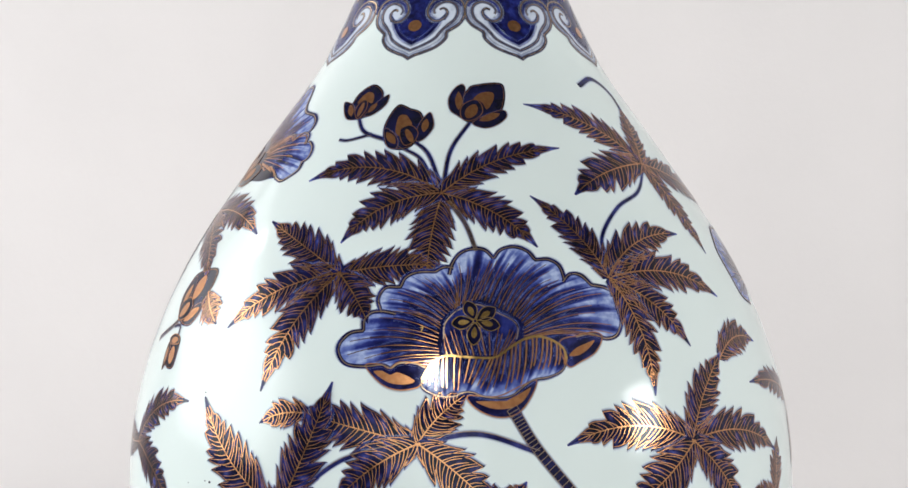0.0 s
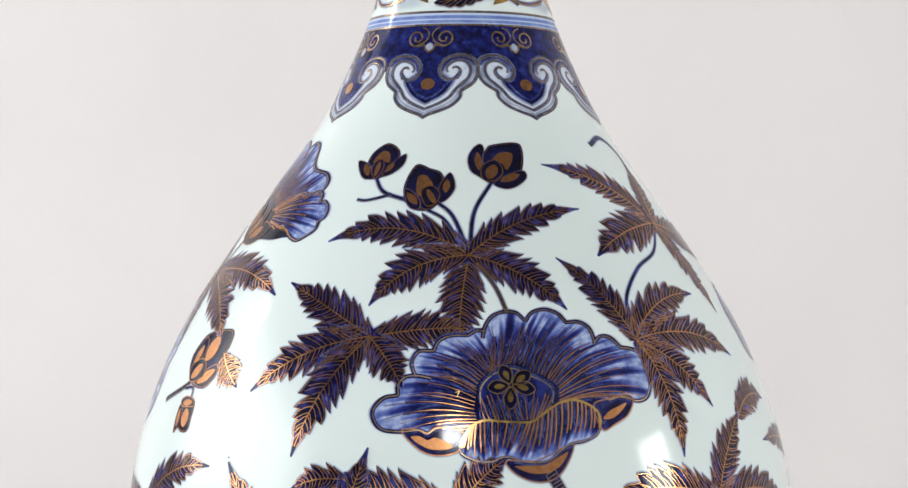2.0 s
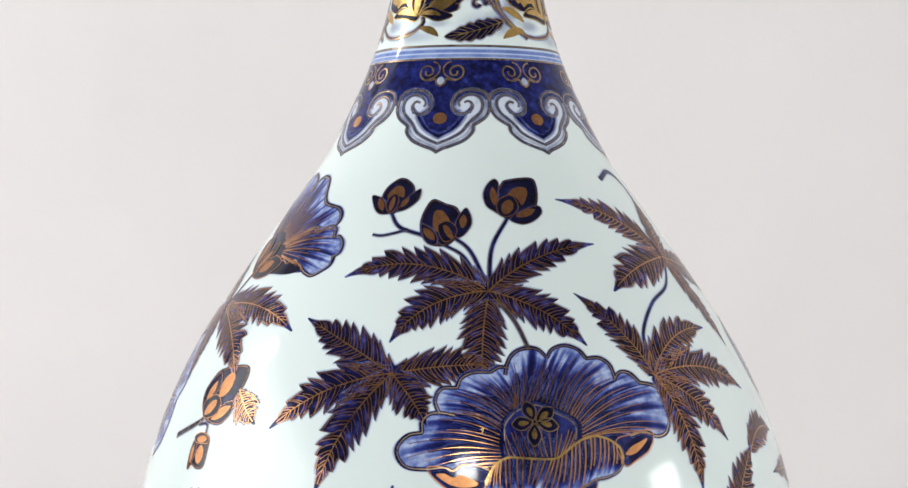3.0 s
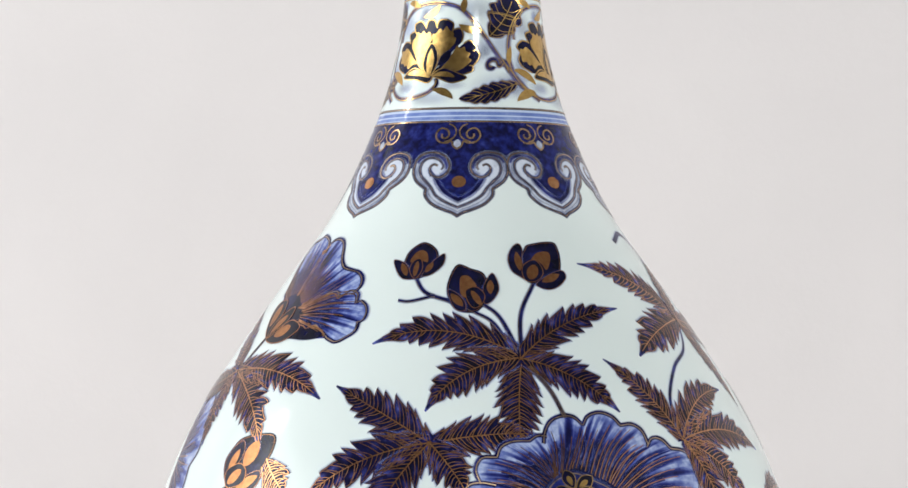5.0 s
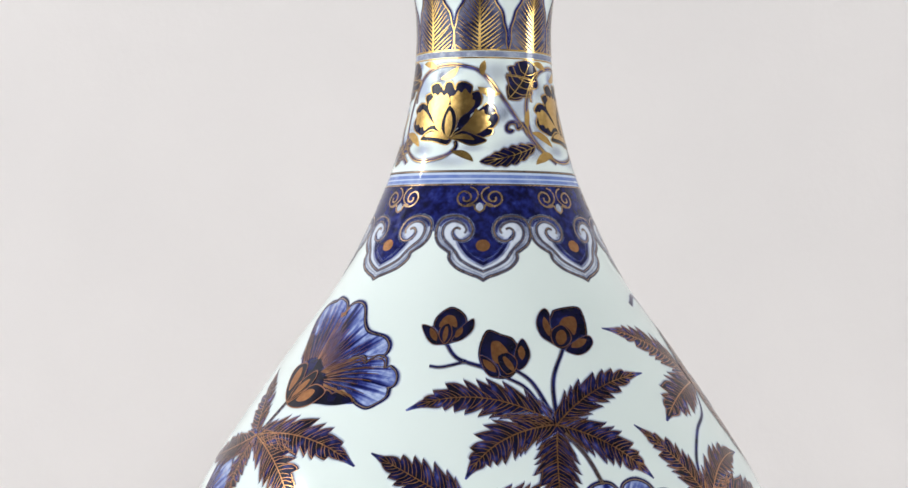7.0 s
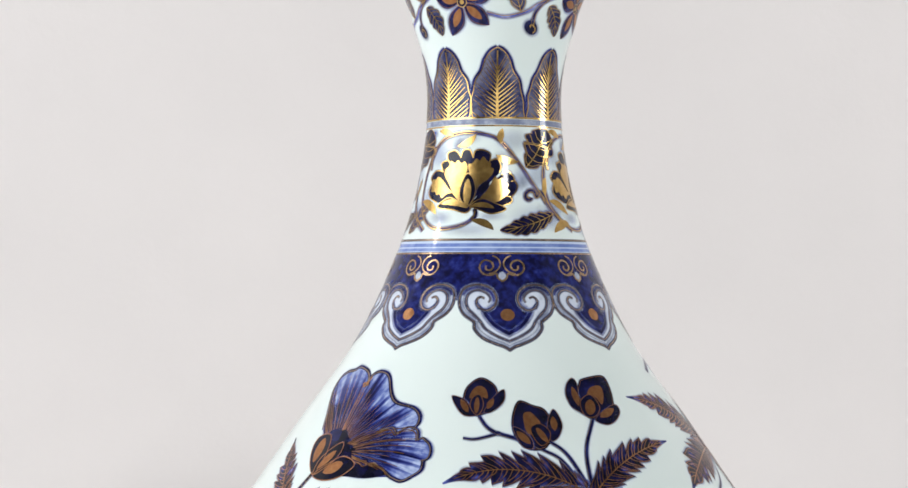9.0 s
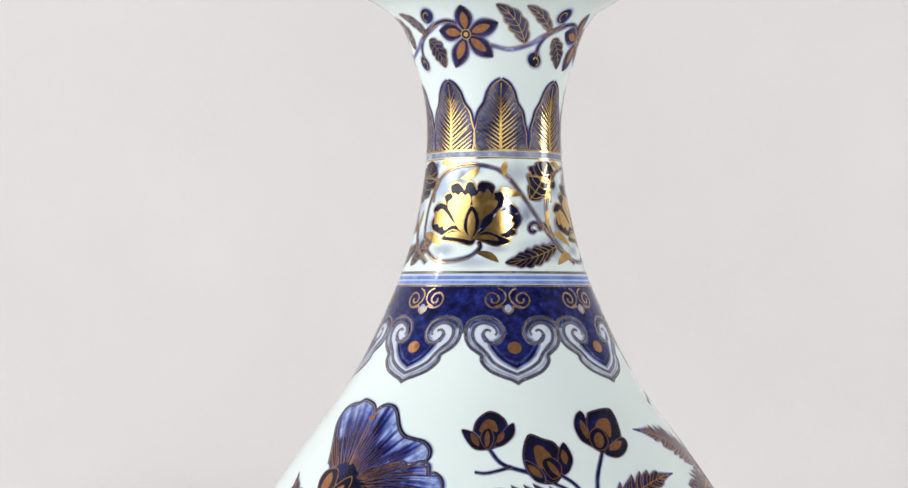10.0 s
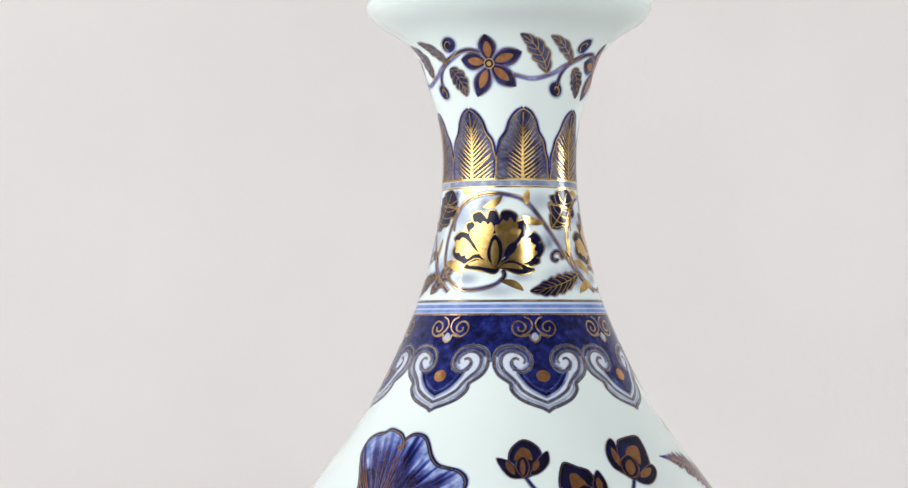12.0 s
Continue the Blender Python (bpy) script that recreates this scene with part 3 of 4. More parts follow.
    crest.stroke(spot, curve([(-14.7, -16.5), (-12.6, -12.9), (-10.9, -11.2), (-8.1, -10.1), (-3.3, -10.4), (2.2, -10.7), (5.0, -10.2), (8.6, -7.7), (12.2, -5.6), (15.9, -5.0), (19.5, -6.1), (22.4, -8.3), (23.3, -11.2)], 70), 0.62)
    crest.stroke(spot, curve([(-15.1, -2.7), (-14.2, -2.4), (-14.8, -3.8)], 9), 0.22)
    crest.make("gilding", GOLD, vase, GILT + 0.03, "gilt crest line of the lip petal")
    pistil(spot, (-0.7, -0.7), [(-2.1, 5.5), (5.4, 3.6), (6.4, -1.5), (-0.6, -6.6), (-6.1, -0.8)])


def pistil(spot, centre, tips):
    """Five small rounded petals with gilt hearts round a dark centre."""
    wash, gilt = Brush(), Brush()
    c = np.array(centre)
    for k, tip in enumerate(tips):
        d = np.array(tip)
        wash.drop(spot, c + d * 0.06, c + d, 1.8, 0.02, 0.15, 0, 0.75, 0.56)
        gilt.rim(spot, c + d * 0.06, c + d, 1.8, 0.24, 0, 0, 0.75, 0.56)
        gilt.drop(spot, c + d * 0.24, c + d * 0.72, 0.75, 0.5, 0.0, 0, 0.6, 0.6)
    disc = np.array([(math.cos(t), math.sin(t)) for t in np.linspace(0, 2 * math.pi, 13)[:-1]])
    gilt.stroke(spot, c + disc * 0.6, 0.2, closed=True)
    ob = wash.make("star_petals", COBALT, vase, GILT + 0.05)
    gilt.make("gilding", GOLD, ob, GILT + 0.09, "gilt hearts and rims")


open_flower(Spot(24, 177))


# ---- the half-open flower seen from its side ----
def side_flower(spot):
    under = Brush()
    u = curve([(0, 2), (-4, 13), (-11, 24), (-11, 31), (-3, 32), (2, 30), (9, 29), (17, 22), (24, 19), (31, 12), (33, 5), (28, 1), (14, 1)], 60, True)
    under.patch(spot, np.repeat([[6.0, 8.0]], 60, 0), u, 5, (0.02, 0.6), 0.0)
    under.make("flower_wash", COBALT, vase, BLUE - 0.012)
    petal("petal", spot, [(-1.5, 10.5), (3.5, 11.0)], lobes([(-6.5, 14.0), (-9.3, 19.5), (-13.0, 25.0), (-14.8, 28.0), (-14.7, 31.7), (-11.6, 34.0), (-7.9, 34.8)], [(-7.9, 34.8), (-5.3, 36.1), (-0.4, 34.7), (1.8, 32.0), (1.6, 30.0)]),
          13, (0.30, 0.92), 0.002, reach=(0.16, 0.9), sway=(0.05, -0.03), width=0.2, ink=0.8)
    petal("petal", spot, [(8.0, 8.2), (12.0, 5.6)], lobes([(35.4, 6.6), (36.3, 3.4), (34.6, 1.2), (32.3, -0.3), (28.7, 0.7)], [(28.7, 0.7), (25.6, 2.5), (22.5, 4.2)], [(22.5, 4.2), (21.0, 5.0), (19.6, 4.4)]), 7, (0.1, 0.95), 0.004, reach=(0.1, 0.8), sway=(0.04, 0.0))
    petal("petal", spot, [(3.5, 11.2), (6.8, 9.0)], lobes([(2.9, 29.9), (1.9, 32.8), (4.1, 34.8), (7.5, 34.6), (10.1, 32.6), (13.5, 27.8), (16.7, 25.0), (20.4, 24.0), (23.8, 23.2), (26.7, 21.0), (27.9, 18.3), (27.2, 16.0)]),
          18, (0.04, 0.95), 0.008, reach=(0.16, 0.86), sway=(0.04, -0.06), width=0.22, ink=1.1)
    petal("petal", spot, [(6.6, 9.2), (9.2, 7.6)], lobes([(17.0, 15.4), (20.7, 16.5), (23.0, 14.5)], [(23.0, 14.5), (25.4, 16.8), (28.8, 16.0), (30.6, 12.8)], [(31.6, 13.6), (34.5, 11.7), (36.2, 9.2), (36.4, 7.0), (34.8, 6.2)]),
          9, (0.0, 0.95), 0.012, reach=(0.12, 0.93), sway=(0.08, 0.06), width=0.34, line=0.6, ink=1.5)
    curl = Brush()
    curl.blob(spot, [(-6.8, 15.2), (-8.4, 19.1), (-10.4, 23.0), (-6.0, 20.6), (-3.4, 16.8), (-3.2, 13.5)], (0.16, 0.30), 0.5)
    curl.make("petal", COBALT, vase, BLUE + 0.024)
    base = Brush()
    base.blob(spot, [(12.4, 4.6), (15.5, 4.6), (18.0, 3.6), (20.4, 4.6), (22.6, 3.8), (26.0, 1.6), (21.3, 0.2), (15.1, 0.2), (10.5, 0.6)], (0.14, 0.02), 0.3)
    base.make("petal", COBALT, vase, BLUE + 0.03)
    line = Brush()
    line.stroke(spot, lobes([(12.4, 4.8), (15.5, 4.6), (17.6, 3.6)], [(17.6, 3.6), (20.0, 4.8), (22.4, 4.0)], [(22.4, 4.0), (24.6, 3.2), (26.6, 1.4)]), 0.4)
    line.stroke(spot, lobes([(2.6, 30.4), (1.6, 29.2), (0.6, 30.2)], [(0.6, 30.2), (2.2, 30.8), (2.8, 32.6)]), 0.45)
    line.stroke(spot, lobes([(16.4, 14.6), (20.0, 15.5), (22.6, 13.8)], [(22.6, 13.8), (25.2, 15.8), (28.2, 15.0), (29.8, 12.4)]), 0.3)
    line.make("gilding", OLD_GOLD, vase, GILT + 0.02, "gilt scalloped edges of the folded petals")
    wash, gilt = Brush(), Brush()
    sepals = [([(0.6, -0.4), (-3.6, 3.0), (-6.4, 8.2), (-5.6, 11.6), (-1.0, 12.6), (1.2, 8.6), (1.6, 3.6)], ((-2.2, 3.2), (-2.8, 11.4), 1.8)),
              ([(0.8, -0.4), (0.0, 4.0), (2.4, 8.0), (6.0, 10.6), (7.2, 7.4), (5.4, 3.4)], ((0.9, 1.4), (5.2, 7.8), 1.3)),
              ([(0.8, -0.6), (4.6, 3.4), (9.2, 6.2), (14.6, 4.0), (11.6, -0.2), (6.0, -1.8)], ((4.2, 0.6), (10.4, 4.0), 1.9))]
    for outline, (b, t, h) in sepals:
        o = wash.blob(spot, outline, (0.10, 0.02), 0.2)
        gilt.stroke(spot, o, 0.32, closed=True)
        gilt.drop(spot, b, t, h, 0.5, 0.0, 0, 0.6, 0.55)
    ob = wash.make("sepal", COBALT, vase, GILT + 0.03)
    gilt.make("gilding", COPPER, ob, GILT + 0.07, "coppery gilt sepal hearts")


side_flower(Spot(-55, 213.5))

# ---- leaf sprays: tip angle, tip height, bend, half width, teeth ----
spray(17.0, 209.5, [(-17.6, 213.1, -0.20, 4.4, 10), (-3.0, 196.2, -0.16, 4.5, 9), (36.0, 195.3, 0.10, 4.2, 9), (47.4, 222.3, 0.13, 3.8, 9)])
spray(-1.6, 188.2, [(-23.1, 202.0, -0.02, 4.6, 9), (-23.6, 173.0, -0.10, 4.4, 9), (-12.5, 157.2, -0.08, 4.6, 9), (5.4, 175.5, 0.04, 4.0, 6)])
spray(49.3, 187.0, [(36.4, 209.1, -0.08, 3.8, 9), (72.5, 198.6, 0.18, 4.4, 8), (76.9, 181.2, 0.14, 4.4, 9), (63.6, 168.6, 0.10, 3.8, 8), (53.6, 156.4, 0.10, 3.9, 9)])
spray(74.5, 218.4, [(40.4, 234.8, -0.13, 4.2, 9), (47.4, 209.4, -0.09, 4.8, 7), (80.5, 193.0, 0.05, 3.4, 8), (106.0, 206.5, 0.05, 4.2, 8), (84.0, 236.0, -0.04, 3.4, 7)])
spray(60.2, 144.0, [(37.4, 144.8, -0.15, 4.8, 10), (71.5, 166.5, 0.10, 4.5, 8), (84.6, 138.0, 0.13, 4.4, 9), (46.5, 127.0, 0.05, 5.6, 8), (71.5, 123.0, 0.06, 4.4, 8)])
spray(14.8, 145.3, [(-6.5, 153.3, 0.0, 4.8, 9), (22.6, 158.5, 0.08, 4.2, 7), (2.0, 129.5, -0.08, 4.6, 8), (26.5, 128.0, 0.05, 4.6, 8)])
spray(-7.2, 127.0, [(-24.8, 154.6, 0.09, 5.4, 10), (0.6, 160.5, -0.04, 4.9, 10)], 0.16)
spray(-60.0, 203.6, [(-26.0, 198.4, 0.12, 4.4, 9), (-36.5, 184.5, 0.10, 4.6, 9), (-75.0, 221.6, 0.02, 3.6, 7), (-57.0, 183.0, -0.10, 3.4, 8), (-84.0, 195.0, 0.06, 4.0, 7)])
spray(-48.0, 139.0, [(-29.2, 152.8, 0.15, 4.0, 8), (-31.5, 123.5, 0.08, 4.2, 8), (-70.0, 146.0, 0.1, 4.0, 7)])
spray(103.0, 150.0, [(78.6, 157.6, -0.08, 3.4, 8), (97.0, 130.0, 0.05, 4.0, 8)])
spray(84.0, 126.0, [(86.5, 141.5, 0.05, 3.8, 6), (74.0, 128.5, 0.05, 3.0, 6)])
spray(27.0, 126.0, [(22.5, 136.5, 0.0, 3.6, 5), (31.0, 136.0, 0.0, 3.4, 5)])
for a, z, ta, tz, bend, half, teeth in ((17.0, 209.5, 15.0, 183.5, -0.04, 4.6, 10), (-1.6, 188.2, 18.0, 190.6, 0.05, 4.2, 9)):
    tucked = Spot(a, z)
    leaf(tucked, (0, 0), tucked.of(ta, tz), bend, half, teeth, lift=-0.032)
knee = Spot(70.5, 164.5)
leaf(knee, (0, 0), knee.of(86.0, 168.2), 0.2, 3.8, 7)
fold = Spot(-2.6, 153.0)
leaf(fold, (0, -1.0), fold.of(-11.8, 149.0), -0.12, 3.0, 5, lift=0.14)

# ---- stems ----
stem([(17.1, 211.0), (18.4, 221.2), (23.6, 229.5)], 0.95)
stem([(16.7, 211.0), (12.9, 220.4), (8.0, 224.5)], 0.95)
stem([(14.5, 213.5), (11.0, 219.2), (6.5, 221.9), (3.6, 223.6)], 0.8)
stem([(0.5, 224.6), (-6.7, 227.0), (-10.6, 231.2)], 1.0)
stem([(-4.0, 226.2), (-10.5, 224.6), (-14.0, 224.8)], 0.7)
stem([(18.5, 207.5), (22.0, 201.5), (24.0, 194.5)], 1.0, True, 0.25, 44)
stem([(49.7, 190.0), (50.5, 198.0), (57.5, 206.0), (66.5, 210.5), (73.8, 217.0)], 0.85, False)
stem([(81.0, 229.0), (84.5, 238.5), (76.5, 243.4), (66.0, 241.0)], 1.5, False)
stem([(-4.5, 131.0), (3.1, 140.8), (12.0, 145.2)], 1.0, True, 0.4)
stem([(16.5, 146.6), (24.2, 148.0), (33.0, 143.2)], 1.3, True, 0.35)
stem([(29.0, 154.5), (33.0, 143.5), (41.0, 127.0)], 2.9, True, 0.2, 26)
stem([(-59.0, 204.2), (-54.9, 213.6)], 1.4, True, 0.2, 9)
stem([(-50.5, 168.0), (-43.5, 172.5), (-40.0, 176.5)], 1.4, True, 0.25, 8)

# ---- buds ----
bud(-10.4, 234.9, [(0.2, 7.0), (3.9, 4.8), (5.0, 1.4), (4.2, -2.9), (-0.4, -5.2), (-3.8, -2.6), (-4.2, 0.7), (-3.2, 4.3)],
    [([(-7.5, 1.0), (-4.0, -0.1), (-2.0, -3.0), (-0.4, -5.2), (-3.7, -5.3), (-6.1, -2.6)], ((-5.0, 0.0), (-2.7, -4.4), 0.9)),
     ([(6.7, 3.2), (6.9, -0.5), (4.2, -3.8), (1.6, -4.2), (3.2, -0.8), (4.4, 1.3)], ((2.5, -3.2), (4.0, 0.4), 0.9))],
    [(-2.6, 0.4), (-1.8, 3.2), (-0.1, 4.5), (1.8, 3.4), (2.4, 0.4), (0.2, 1.0)],
    [(-2.2, -2.6), (-1.8, 0.3), (0.1, 1.5), (1.3, -1.0), (1.0, -3.7), (-0.4, -5.2)], ((-0.5, -4.7), (-0.4, 0.7), 0.75))
bud(5.8, 227.8, [(-3.6, 8.2), (-0.1, 6.8), (3.1, 5.3), (4.5, 1.1), (3.8, -3.5), (1.7, -6.8), (-2.2, -7.2), (-5.2, -5.0), (-6.5, -0.5), (-5.7, 4.3)],
    [([(5.7, 5.4), (7.2, 2.6), (7.4, -0.5), (5.7, -3.8), (3.7, -4.6), (3.1, -1.2), (3.9, 2.6)], ((5.2, 3.2), (5.2, -1.6), 1.0)),
     ([(-6.4, -0.4), (-4.0, -1.2), (-1.7, -4.2), (-1.8, -7.0), (-4.6, -6.1)], ((-5.6, -1.4), (-2.2, -5.6), 1.1))],
    [(-3.0, 3.9), (-1.2, 4.7), (0.2, 3.4), (1.4, 1.0), (-0.6, -0.4), (-1.6, -2.7), (-3.0, -1.2)],
    [(-1.5, -0.5), (1.2, 0.8), (3.6, -1.6), (3.1, -4.6), (0.8, -6.1), (-1.0, -3.8)], ((0.0, -0.4), (2.7, -5.2), 0.9))
bud(27.2, 234.6, [(-3.3, 5.2), (-1.6, 6.7), (5.4, 7.6), (6.8, 4.9), (6.0, -0.6), (3.8, -4.5), (-1.0, -6.4), (-5.1, -5.5), (-5.1, -1.3), (-5.0, 2.2)],
    [([(-5.0, 7.1), (-4.1, 5.4), (-5.1, 1.1), (-5.3, -4.8), (-7.0, -4.0), (-8.8, -2.0), (-8.9, 1.9), (-7.2, 5.4)], ((-6.0, 4.4), (-6.4, -2.2), 1.0)),
     ([(6.2, -2.2), (6.7, -4.7), (3.5, -7.6), (0.1, -8.5), (-2.8, -6.7), (2.3, -3.3)], ((-1.0, -6.0), (5.0, -3.4), 1.2))],
    [(-2.6, 1.1), (-0.2, 3.9), (3.3, 4.3), (3.6, 1.8), (1.5, -1.9), (0.4, 0.2), (-1.3, 1.7)],
    [(-1.7, 1.5), (-4.8, -0.1), (-6.0, -2.8), (-5.4, -5.6), (-2.6, -5.7), (0.0, -3.3), (-0.1, -0.2)], ((-4.3, -5.2), (-1.6, -0.2), 1.6))
bud(-38.0, 180.2, [(-5.8, 7.6), (5.2, 9.4), (7.2, 4.7), (5.0, -1.4), (3.3, -7.4), (-2.8, -7.8), (-8.0, -5.1), (-10.8, -0.1), (-9.4, 4.1)],
    [([(-10.6, 0.4), (-8.6, 4.6), (-5.4, 6.6), (-3.6, 3.0), (-5.6, -1.6), (-8.4, -4.6)], ((-8.0, -2.4), (-5.8, 4.2), 1.4)),
     ([(-3.8, -6.9), (0.5, -2.9), (5.0, -1.2), (5.8, -4.5), (2.2, -7.9)], ((-2.3, -7.0), (5.0, -2.6), 1.5))],
    ((-1.8, -0.4), (0.8, 7.2), 2.6),
    [(-7.2, -6.2), (-8.5, -2.3), (-3.7, 0.2), (-0.2, -1.7), (-0.3, -4.9), (-4.3, -6.8)], ((-6.6, -5.8), (-2.2, -1.5), 1.6))
bud(-39.8, 164.8, [(-3.8, 3.7), (-0.7, 5.2), (2.6, 4.3), (3.4, 0.9), (3.3, -3.6), (0.2, -4.3), (-2.6, -3.4), (-4.4, -4.9), (-5.1, -0.6), (-4.7, 2.1)],
    [([(-4.7, 2.8), (-2.6, 2.4), (-2.4, -1.4), (-3.6, -4.6), (-5.0, -1.0)], ((-4.0, 2.0), (-3.6, -3.4), 0.8))],
    ((-0.4, 2.2), (0.6, -3.2), 1.9),
    [(-4.6, 4.4), (-1.6, 5.6), (2.2, 4.8), (2.8, 3.0), (-0.6, 2.6), (-3.6, 2.8)], ((-3.2, 3.6), (1.8, 4.0), 1.0))
stem([(-43.0, 172.2), (-40.2, 172.4), (-39.6, 168.8)], 0.8)
small = Spot(-34.0, 182.4)
leaf(small, (0, 0), small.of(-27.2, 173.8), -0.05, 3.6, 5)

# ---- flowers at the turn of the vase, seen at their edges ----
petal("petal", Spot(-66, 186), [(-10, -2), (-6, -14)], lobes([(-12, 14), (-2, 14), (6.5, 8), (10, 1)], [(10, 1), (12.5, -5), (10.5, -10)], [(10.5, -10), (12.5, -16), (11, -23), (4, -28)]), 13, (0.3, 0.95), line=0.4)
petal("petal", Spot(96, 189), [(8, 0), (8, -6)], lobes([(6, 13), (-3, 13), (-11, 6), (-11.5, -1)], [(-11.5, -1), (-9, -9), (-1, -12)]), 9, (0.1, 0.85))


# ---- rings round the neck ----
def ring(z0, z1, tone):
    b = Brush()
    s = np.interp(np.array([z0, z1]) / 1000, TZ, TS)
    spot = Spot(0, z0)
    y = (s - spot.s) * 1000
    n = 145
    a = np.linspace(0, 2 * math.pi, n)
    rows = [np.stack([a * np.interp(v, TS, TR) * 1000, np.full(n, h)], 1) for v, h in zip(s, y)]
    b.grid(spot, np.stack(rows), tone)
    return b


ring(279.3, 275.6, 1.0).make("blue_ring", RING_WASH, vase, BLUE - 0.01, "pale blue wash between the rings")
ring(278.5, 277.5, 0.5).make("blue_ring", RING_WASH, vase, BLUE + 0.005)
ring(277.1, 276.2, 0.55).make("blue_ring", RING_WASH, vase, BLUE + 0.005)
ring(279.9, 279.2, 0.25).make("grey_ring", GREY_WASH, vase, BLUE + 0.005)
ring(279.7, 279.35, 0.5).make("gilt_ring", DULL_GOLD, vase, GILT)
ring(275.95, 275.3, 0.2).make("grey_ring", GREY_WASH, vase, BLUE + 0.005)
ring(275.75, 275.4, 0.5).make("gilt_ring", PALE_GOLD, vase, GILT)
ring(315.75, 315.25, 0.5).make("gilt_ring", GOLD, vase, GILT)
ring(313.35, 312.95, 0.5).make("gilt_ring", GOLD, vase, GILT)
ring(315.1, 313.5, 0.72).make("blue_ring", GREY_WASH, vase, BLUE)


# ---- the collar of cloud-shaped lappets ----
LAPPETS = [-47.0, 0.3, 45.0, 89.5, 134.5, 179.5, -137.0, -92.0]


def lappet(a):
    spot = Spot(a, 258.5)
    n = 61
    field = Brush()
    low = curve([(-14.0, 3.2), (-12.6, 0.2), (-10.4, -2.4), (-9.4, -4.8), (-7.2, -7.6), (-3.6, -9.6), (0, -10.9), (3.6, -9.6), (7.2, -7.6), (9.4, -4.8), (10.4, -2.4), (12.6, 0.2), (14.0, 3.2)], n)
    la, ls = spot.put(low)
    top = np.stack(spot.of(0, 275.5))[1]
    r = np.interp(spot.s + top / 1000, TS, TR) * 1000
    high = np.stack([(la - spot.a) * r, np.full(n, top)], 1)
    v = np.linspace(0, 1, 13)[:, None, None]
    field.grid(spot, high[None] * (1 - v) + low[None] * v, 0.5)
    ob = field.make("lappet", GROUND, vase, BLUE)
    for side in (-1, 1):
        half = Spot(a, 258.5, side, True)
        hem = curve([(0.5, -12.1), (-1.5, -10.7), (-3.8, -9.8), (-7.4, -7.9), (-9.6, -5.2), (-9.6, -3.0)], 40)
        inner = curve([(0.6, -7.0), (-3.4, -4.6), (-5.9, -1.6), (-7.0, 0.8)], 40)
        outer = curve([(-9.4, -3.0), (-10.8, -2.0), (-12.8, -0.2), (-13.8, 2.4), (-13.4, 5.5), (-11.9, 7.8), (-9.0, 8.8), (-6.1, 8.5), (-4.0, 7.2), (-3.0, 4.8), (-3.5, 2.5), (-5.2, 1.0), (-7.1, 1.0), (-8.6, 2.3), (-8.7, 4.0), (-7.6, 5.0), (-6.4, 4.6)], 110)
        middle = curve([(0.6, -9.2), (-3.4, -7.3), (-6.5, -5.1), (-8.0, -2.6), (-9.6, -0.6), (-11.2, 1.2), (-11.8, 3.4), (-11.2, 5.6), (-9.6, 6.9), (-7.6, 7.1), (-5.8, 6.2), (-4.8, 4.6), (-5.3, 3.2)], 100)
        white, wash, deep, line, gilt = Brush(), Brush(), Brush(), Brush(), Brush()
        white.patch(half, inner, hem, 4, (1.1, 0.95), 0.0)
        disc = outer[:80]
        white.patch(half, np.repeat([[-8.4, 3.4]], len(disc), 0), disc, 4, (1.1, 0.9), 0.0)
        white.patch(half, np.repeat([[-7.4, -2.0]], 12, 0), curve([(-10.5, -2.6), (-11.0, -1.0), (-9.4, 1.0), (-6.9, 1.0)], 12), 2, (1.0, 1.0), 0.0)
        wash.stroke(half, hem + (inner - hem) * 0.12, 0.7, 0.8, 0.5)
        wash.stroke(half, outer[:76] + (np.array([-8.4, 3.4]) - outer[:76]) * 0.1, 0.8, 0.74, 0.5)
        wash.stroke(half, inner + (hem - inner) * 0.07, 0.5, 0.85, 0.35)
        line.stroke(half, hem, 0.85, 0.22, 0.16)
        line.stroke(half, outer, np.interp(np.linspace(0, 1, 110), [0, 0.6, 1], [0.85, 0.75, 0.5]), 0.24, 0.16)
        line.stroke(half, middle, np.interp(np.linspace(0, 1, 100), [0, 0.4, 0.8, 1], [0.75, 0.8, 0.7, 0.35]), 0.34, 0.2)
        deep.stroke(half, inner + (inner - hem) * 0.04, 0.7, 0.30, 0.45)
        deep.stroke(half, outer[28:66] + (np.array([-8.4, 3.4]) - outer[28:66]) * 0.13, np.sin(np.linspace(0.1, 3.0, 38)) * 1.0, 0.42, 0.5)
        deep.stroke(half, outer[66:96] + (np.array([-8.0, 4.0]) - outer[66:96]) * 0.05, 0.4, 0.4, 0.4)
        gilt.stroke(half, hem, 0.26)
        gilt.stroke(half, outer, 0.28)
        gilt.stroke(half, middle, 0.20)
        white.make("lappet_border", GREY_WASH, ob, BLUE + 0.025)
        wash.make("border_wash", GREY_WASH, ob, BLUE + 0.037)
        deep.make("blue_edge", COBALT, ob, BLUE + 0.044, "cobalt run into the white border")
        line.make("border_outline", GREY_WASH, ob, BLUE + 0.05)
        gilt.make("gilding", PALE_GOLD, ob, BLUE + 0.07, "thin pale gilt outline")
    gilt, gem, lace = Brush(), Brush(), Brush()
